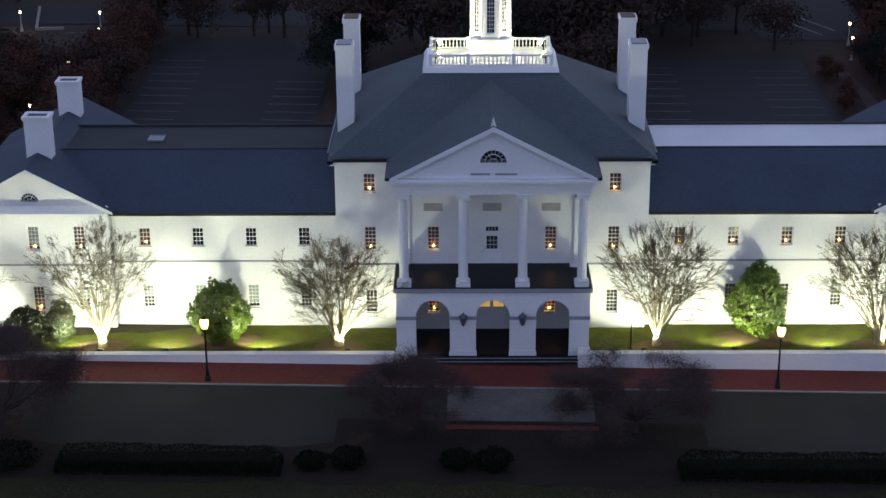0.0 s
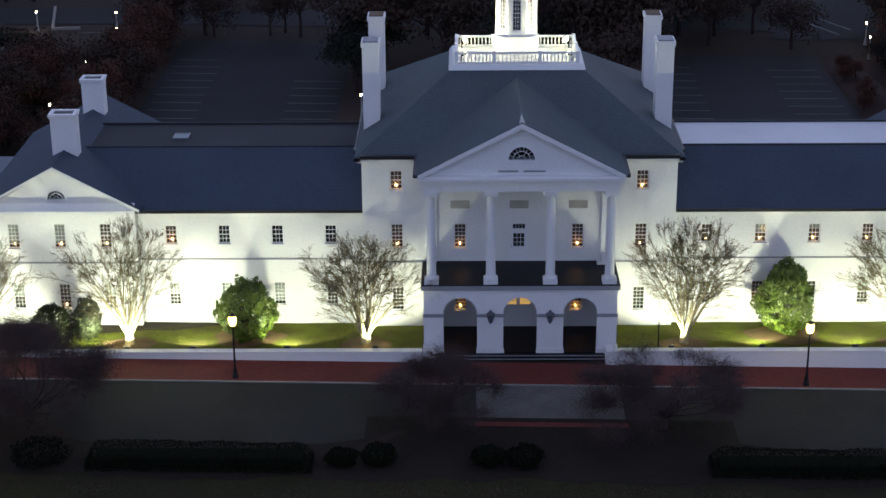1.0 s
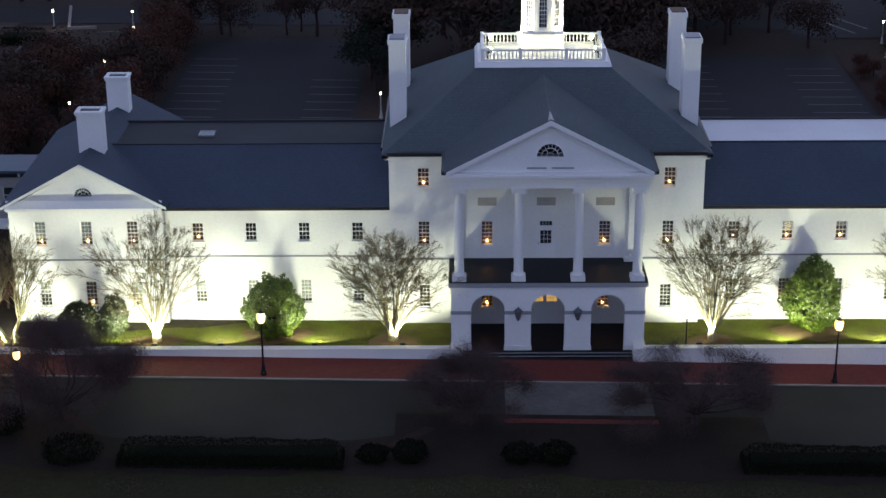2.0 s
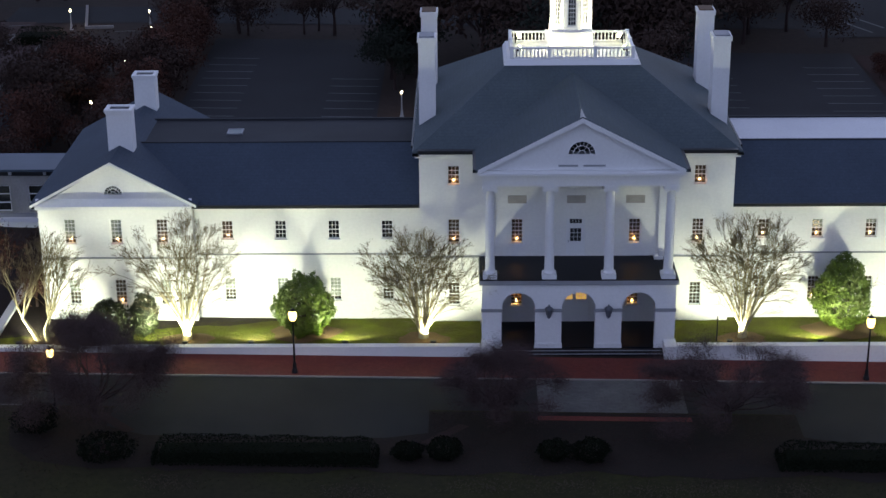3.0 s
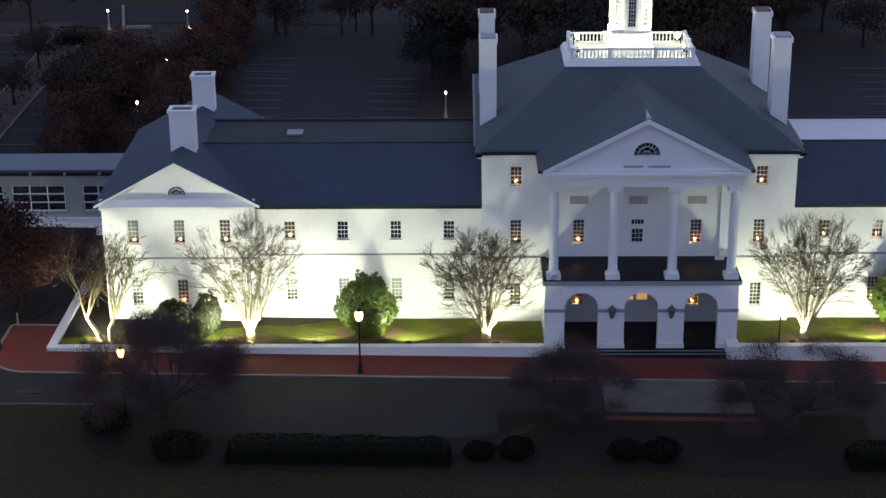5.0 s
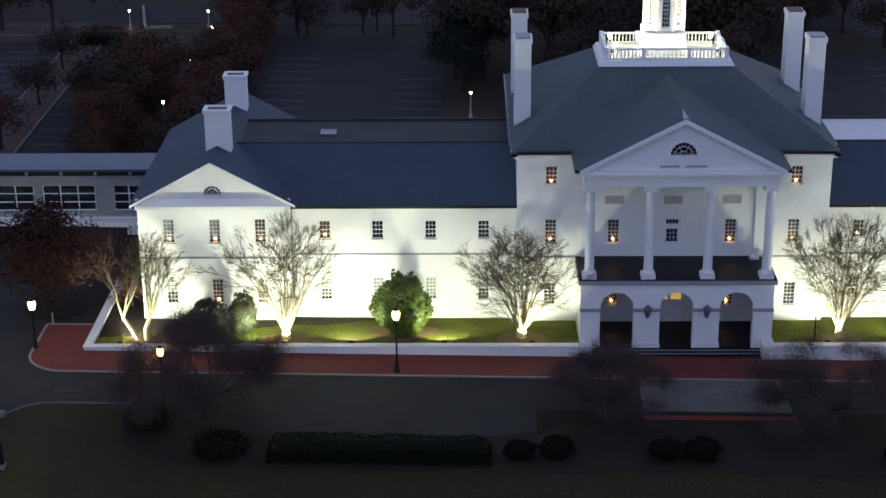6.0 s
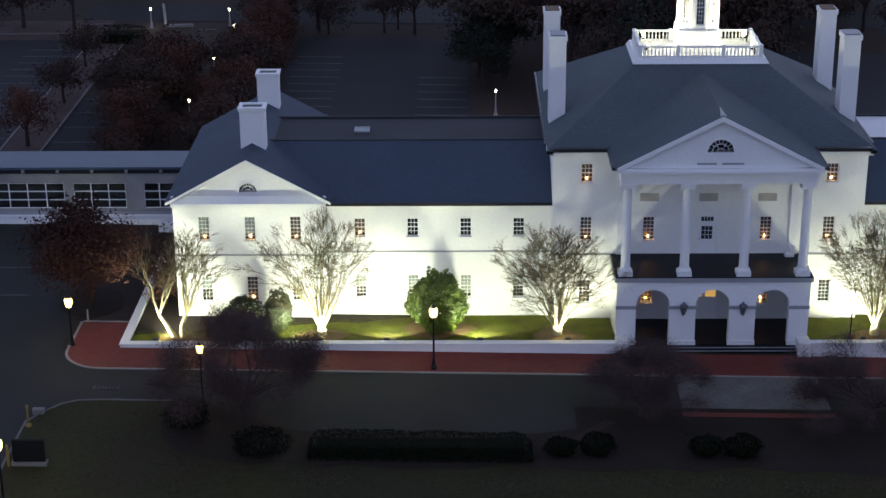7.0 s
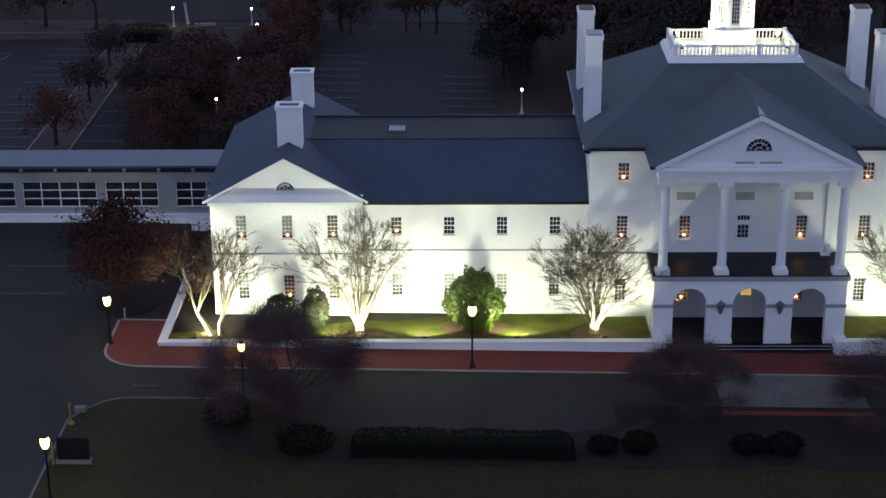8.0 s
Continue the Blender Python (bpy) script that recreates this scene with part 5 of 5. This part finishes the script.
# rough grass tufts over the bank
rng = random.Random(9)
pts = []
for _ in range(16000):
    x, y = rng.uniform(-41.5, 24), rng.uniform(-32, -14.5)
    if (y < -21.8 or x < -34.6) and noise.noise((x * 0.22, y * 0.4, 2.0)) > -0.1:
        pts.append((x, y, ground_z(x) + 0.05))
tagged(new("grass", leaf_mesh("grass", pts, [(0, -0.4, 0.9)] * len(pts), 0.055, DULLGRASS, rng)), "tufts of rough winter grass", "grass", "", "stuff")
rng = random.Random(10)
pts = []
for _ in range(26000):
    x, y = rng.uniform(6.4, 38.0) * rng.choice((-1, 1)), rng.uniform(-5.6, -0.05)
    pts.append((x, y, lawn_z(y) + 0.05))
tagged(new("grass", leaf_mesh("grass", pts, [(0, -0.8, 0.4)] * len(pts), 0.03, LAWN, rng)), "short mown grass blades", "grass", "", "stuff")

rng = random.Random(12)
pts = []
for _ in range(14000):
    x, y = rng.uniform(-33.5, 30), rng.uniform(-22.6, -14.2)
    if noise.noise((x * 0.5, y * 0.5, 7.0)) > -0.05 and not (y > -17.8 and (-28.7 < x < -9.3 or 12.3 < x < 31.7)) and not (y > -15.3 and -3.2 < x < 6.4):
        pts.append((x, y, ground_z(x) + 0.06))
tagged(new("leaf_litter", leaf_mesh("leaf_litter", pts, [(0, 0, 1)] * len(pts), 0.06, LITTER, rng)), "brown fallen leaves over the mulch bed", "leaves", "", "stuff")
pts = []
for cx, cy, r in ((-6.5, -23.3, 1.2), (-2.0, -23.0, 1.6), (3.2, -23.6, 1.3), (6.3, -23.0, 0.8), (-24.0, -23.2, 0.9), (-13.5, -24.0, 1.1), (11.0, -23.4, 1.2)):
    for _ in range(300):
        x = cx + rng.gauss(0, r)
        pts.append((x, cy + rng.gauss(0, 0.5), ground_z(x) + 0.06))
tagged(new("straw", leaf_mesh("straw", pts, [(0, -0.3, 1)] * len(pts), 0.07, STRAW, rng)), "pale dry grass in patches on the bank", "grass", "", "stuff")

gp = thing("garden_post", (8.9, -5.5, lawn_z(-5.5)), "thin dark metal post on the lawn", "post")
bm = bmesh.new()
turned(bm, [(0.06, -0.1), (0.045, 0.2), (0.04, 1.9), (0.05, 1.92), (0.02, 2.0)], 0, 0, 0, 8)
part("shaft", bm, BLACK, gp)

# small notice on a pale post at the end of the brick pavement
nb = thing("notice_post", (-41.55, -1.7, ground_z(-41.55)), "small dark notice board on a pale post", "sign")
bm = bmesh.new()
turned(bm, [(0.09, -0.05), (0.07, 0.1), (0.06, 0.75), (0.05, 0.8)], 0, 0, 0, 8)
part("post", bm, PALEKERB, nb)
bm = bmesh.new()
box(bm, -0.27, 0.27, -0.06, 0.06, 0.8, 1.55)
box(bm, -0.31, 0.31, -0.09, 0.09, 1.55, 1.62)
part("board", bm, BLACK, nb)

# sign, marker post and stone at the west drive
sg = thing("monument_sign", (-40.6, -22.1, ground_z(-40.6)), "low dark monument sign on a pale stone base", "sign")
z = ground_z(-40.6)
subbox("base", CONCRETE, sg, -41.6, -39.6, -22.35, -21.85, z - 0.1, z + 0.22)
subbox("panel", MATTEBLACK, sg, -41.5, -39.7, -22.2, -22.0, z + 0.221, z + 1.55)
mp = thing("marker_post", (-41.8, -17.4, ground_z(-41.8)), "slim yellow marker post beside the kerb", "post")
z = ground_z(-41.8)
bm = bmesh.new()
turned(bm, [(0.22, 0), (0.2, 0.1), (0.07, 0.2), (0.06, 1.1), (0.09, 1.12), (0.09, 1.3), (0.02, 1.4)], -41.8, -17.4, z, 10)
sub("post", bm, YELLOW, mp)
yb = thing("bollard", (-41.72, -22.4, z), "dull yellow steel bollard beside the sign", "bollard")
bm = bmesh.new()
turned(bm, [(0.08, -0.1), (0.08, 1.3), (0.05, 1.38)], 0, 0, 0, 10)
part("tube", bm, YELLOW, yb)
st = single("kerb_stone", CONCRETE, None, -41.95, -41.25, -15.9, -15.5, z - 0.1, z + 0.3)
tagged(st, "small pale concrete block by the kerb", "block")

dg = thing("drain_grate", (-38.3, -12.0, ground_z(-38.3) - 0.028), "black iron drain grate set in the asphalt drive", "drain")
bm = bmesh.new()
for k in range(7):
    box(bm, -0.75 + 0.22 * k, -0.63 + 0.22 * k, -0.25, 0.25, -0.02, 0.012)
part("bars", bm, BLACK, dg)
bm = bmesh.new()
ring_frame(bm, -0.82, 0.82, -0.32, 0.32, 0.06, -0.015, 0.02)
bmesh.ops.rotate(bm, cent=(0, 0, 0), matrix=Matrix.Rotation(radians(90), 3, "X"), verts=bm.verts)
part("frame", bm, BLACK, dg)

# ---- behind the building: car parks, lamps, woods ----
def flat(name, x0, x1, y0, y1, lift, mat, label, category):
    return sheet(name, [(x0, y0), (x1, y0), (x1, y1), (x0, y1)], lift, mat, label, category)


flat("car_park", -34.6, -15.6, 19.5, 77, 0.0, LOT, "dark asphalt car park with worn stall lines", "car park")
flat("car_park", 15.0, 34.0, 19.5, 73, 0.0, LOT, "dark asphalt car park with worn stall lines", "car park")
flat("car_park", -95, -57.0, 23, 78, 0.0, LOT, "dark asphalt car park with worn stall lines", "car park")
flat("car_park", -53.4, -44.0, 24, 52, 0.0, LOT, "dark asphalt strip beside the planted island", "car park")
flat("road", -60, 70, 84, 92, 0.0, LOT, "far asphalt road behind the car parks", "road")
flat("verge", -57.0, -53.4, 30, 76, 0.05, VERGE, "planted island strip strewn with brown leaves", "verge")
for x0, x1, y0, y1 in ((-57.15, -56.95, 23, 78), (-53.45, -53.25, 30, 76), (-95, -57.0, 78, 78.2)):
    bm = bmesh.new()
    box(bm, x0, x1, y0, y1, ground_z(x0) - 0.1, ground_z(x0) + 0.13)
    tagged(part("kerb", bm, CONCRETE), "pale concrete kerb of the car park", "kerb", "", "structure")


def stall_lines(x0, x1, y0, y1, pitch):
    n = int((y1 - y0) / pitch) + 1
    for k in range(n):
        bm = bmesh.new()
        y = y0 + k * pitch
        ring = [(x0, y, ground_z(x0) + 0.012), (x1, y, ground_z(x1) + 0.012), (x1, y + 0.13, ground_z(x1) + 0.012), (x0, y + 0.13, ground_z(x0) + 0.012)]
        poly(bm, ring)
        tagged(part("stall_line", bm, PAINT), "worn white painted parking stall line", "road marking", "stall lines", "structure")


hedge(-56.2, -50.9, 73.4, 76.4, 1.7, 63, "dark clipped hedge at the end of the car park")
stall_lines(-33.9, -29.0, 44.6, 71, 2.65)
stall_lines(-20.8, -16.0, 44.8, 63, 2.65)
stall_lines(15.2, 20.0, 46.5, 70, 2.65)
stall_lines(27.9, 33.2, 45.7, 67, 2.65)
stall_lines(-63.0, -57.6, 36.5, 72, 2.65)
stall_lines(-53.0, -48.5, 38.0, 52, 4.6)
stall_lines(-52.0, -46.5, 2.5, 12, 5.2)
for ax, ay, bx, by in ((35.2, 89.1, 38.4, 82.1), (36.6, 91.8, 40.2, 84.2)):
    bm = bmesh.new()
    z = ground_z(38) + 0.012
    poly(bm, [(ax, ay, z), (bx, by, z), (bx + 0.3, by + 0.1, z), (ax + 0.3, ay + 0.1, z)])
    tagged(part("road_line", bm, PAINT), "white painted line on the far road", "road marking", "road lines", "structure")
flat("road", 31.0, 46.0, 80.0, 84.0, 0.0, LOT, "far asphalt turning behind the car park", "road")
flat("road", 33.0, 48.0, 92.0, 112.0, 0.0, LOT, "far asphalt lane among the trees", "road")
flat("verge", 34.3, 40.5, 46.0, 72.0, 0.02, REDSOIL, "bare red-brown verge beside the car park", "verge")
sheet("path", [(37.4, 46.0), (38.9, 46.0), (38.7, 58.0), (37.9, 70.0), (36.7, 70.0), (37.3, 58.0)], 0.04, VERGE, "pinkish footpath across the verge", "path")
flat("pavement", -95, -56.2, 75.2, 84.5, 0.03, VERGE, "dull pinkish pavement beyond the west car park", "pavement")
bm = bmesh.new()
z = ground_z(-50) + 0.25
solid(bm, [(-49.75, 81.2, z), (-51.85, 92.0, z), (-52.15, 92.0, z), (-50.05, 81.2, z)], (0, 0, -0.35))
solid(bm, [(-49.74, 81.2, z), (-46.9, 81.5, z), (-46.9, 81.8, z), (-49.74, 81.5, z)], (0, 0, -0.35))
tagged(part("pale_kerb", bm, PALEKERB), "pale raised kerb at the far car park corner", "kerb", "", "structure")
for ax, ay, bx, by in ((-68.9, 80.4, -67.0, 80.9), (-68.6, 79.2, -66.8, 79.6), (-58.9, 82.4, -56.6, 82.9), (-68.4, 68.9, -66.8, 68.9), (-66.9, 68.9, -67.4, 66.2), (-46.4, 79.6, -44.0, 79.9)):
    bm = bmesh.new()
    d = Vector((bx - ax, by - ay, 0)).normalized() * 0.09
    z = ground_z(ax) + 0.045
    poly(bm, [(ax + d.y, ay - d.x, z), (bx + d.y, by - d.x, z), (bx - d.y, by + d.x, z), (ax - d.y, ay + d.x, z)])
    tagged(part("road_line", bm, PAINT), "worn white painted line on the far paving", "road marking", "road lines", "structure")

CLEARINGS = FAR_LAMPS = ((-13.25, 47.8, 2.5, 60), (-41.4, 59.4, 2.25, 40), (-41.4, 43.2, 2.55, 20), (-51.5, 81.0, 2.25, 150), (-42.75, 81.8, 2.0, 0), (-41.2, 74.0, 2.1, 0), (40.5, 77.7, 2.55, 30), (39.5, 71.4, 2.55, 30))
CLEARINGS += ((-50.4, 88.0), (-48.0, 86.0), (-48.2, 82.0), (-53.6, 75.5), (36.5, 86.0), (39.0, 92.0))
for x, y, h, w in FAR_LAMPS:
    lamp_post((x, y, ground_z(x) - 0.06), h + 0.06, w, COOLGLOBE, 0.105, "slim pale car park lamp post with a small bright head", GALVANISED)
lamp_post((-31.9, -14.6, ground_z(-31.9)), 4.1, 90, GLOBE, 0.2)
lamp_post((-40.8, -27.0, ground_z(-40.8)), 4.1, 160)


def wood_tree(seed, h, r, mat, count=900, size=0.42):
    """A woodland tree: forked trunk and a ragged crown of leaf clumps."""
    t = Limbs(seed)
    rng = t.rng
    t.limb([Vector((0, 0, -0.3)), Vector((0.1, 0, h * 0.2)), Vector((0, 0.1, h * 0.38))], [0.3, 0.22, 0.18], 7)
    for k in range(6):
        a = 2 * math.pi * k / 6 + rng.uniform(-0.3, 0.3)
        t.grow(Vector((0, 0, h * rng.uniform(0.22, 0.36))), Vector((math.cos(a) * 0.8 * r / h * 2, math.sin(a) * 0.8 * r / h * 2, 1)), h * 0.27, 0.12, 2, 0.55, 0.0, lambda q, lv: 3, 0.75)
    pts, nrm = [], []
    tips = [v for v in t.tips]
    while len(pts) < count:
        c = rng.choice(tips)
        p = c + Vector((rng.gauss(0, 0.72), rng.gauss(0, 0.72), rng.gauss(0, 0.5)))
        pts.append(p)
        nrm.append((p - Vector((0, 0, h * 0.55))).normalized())
    return t.mesh("trunk", BARK_DARK), leaf_mesh("crown", pts, nrm, size, mat, rng)


KINDS = [wood_tree(81, 9, 4.0, LEAF_WOOD, 1700, 0.26), wood_tree(82, 12, 5.0, LEAF_WOOD, 1900, 0.28), wood_tree(83, 7.5, 3.6, LEAF_RUST, 1700, 0.22), wood_tree(84, 10, 4.0, LEAF_FIR, 2100, 0.27)]
rng = random.Random(77)


def wood(x0, x1, y0, y1, count, kinds, label, size=1.0, gap=24.0):
    for _ in range(count):
        k = rng.choice(kinds)
        x, y = rng.uniform(x0, x1), rng.uniform(y0, y1)
        if -54 < x < -43.5 and 60 < y < 96:
            continue
        if any(abs(x - lx) < 1.2 + gap * 0.09 and -gap < y - ly < 3 for lx, ly, *_ in CLEARINGS):
            continue
        place_tree("woodland_tree", (x, y, ground_z(x)), KINDS[k][0], label, "tree", KINDS[k][1], "woods behind the car parks", rng.uniform(0, 360), rng.uniform(0.8, 1.25) * size)


RUSTY, GREEN, BROWN = "dark rust-leaved tree beyond the building", "tall dark evergreen tree behind the building", "dull brown winter tree in the far woods"
wood(-46.4, -36.0, 27, 50, 40, (2, 2, 0), RUSTY, 0.66)
wood(-49.5, -36.0, 50, 76, 52, (2, 2, 0), RUSTY, 0.66, 12.0)
wood(-46.8, -36.0, 27, 50, 40, (2, 0), RUSTY, 0.42, 5.0)
wood(-50.5, -36.0, 50, 77, 46, (2, 0), RUSTY, 0.42, 5.0)
wood(-13, 13, 44, 82, 22, (3, 3, 1), GREEN)
wood(41.5, 58, 44, 90, 60, (0, 3, 2), BROWN, 0.85, 14.0)
wood(34.5, 36.6, 52, 69, 9, (2, 2), "low rust-leaved shrub on the bare verge", 0.24, 1.0)
wood(40.0, 42.5, 60, 72, 5, (3, 2), "dark shrub beside the car park lamps", 0.4, 1.0)
wood(-90, 75, 94, 125, 46, (0, 1, 1, 3), BROWN)
wood(-46, -14, 78.5, 83, 12, (0, 1), BROWN, 0.6)
wood(-37.5, -34.8, 26, 60, 9, (2, 0), RUSTY, 0.6)
wood(-15, -12.5, 49, 78, 7, (0, 3), BROWN, 0.7)
wood(12, 34, 76, 83, 11, (0, 1, 3), BROWN, 0.9)
wood(12, 34, 93, 104, 16, (3, 1, 3), BROWN, 1.1)
for x, y, k, s in ((-54.7, 50.6, 0, 0.6), (-54.9, 36.9, 2, 0.78), (-55.4, 64, 0, 0.6), (-60, 80, 1, 0.8), (-66, 81, 0, 0.9), (-75, 80, 1, 0.9)):
    place_tree("island_tree", (x, y, ground_z(x)), KINDS[k][0], "small tree with thin dark foliage on the planted island", "tree", KINDS[k][1], "island trees", 40 * s * 9, s)
red = wood_tree(91, 8.4, 4.6, LEAF_OAK, 11000, 0.15)
place_tree("oak_tree", (-41.9, 1.2, ground_z(-41.9)), red[0], "dark rust-leaved oak beside the courtyard", "tree", red[1], "", 0, 0.95)
for x, y, k, s in ((-36.8, 1.6, 2, 0.45), (-37.0, 4.8, 0, 0.55)):
    place_tree("side_tree", (x, y, 0.0), KINDS[k][0], "dark brown-leaved small tree beside the pavilion", "tree", KINDS[k][1], "trees beside the pavilion", 70 * x, s)
sheet("planting_island", [(-41.9 + 2.2 * math.cos(a), 1.4 + 2.6 * math.sin(a)) for a in [2 * math.pi * k / 20 for k in range(20)]], 0.012, BEDSOIL, "mulched planting island under the oak", "flower bed")
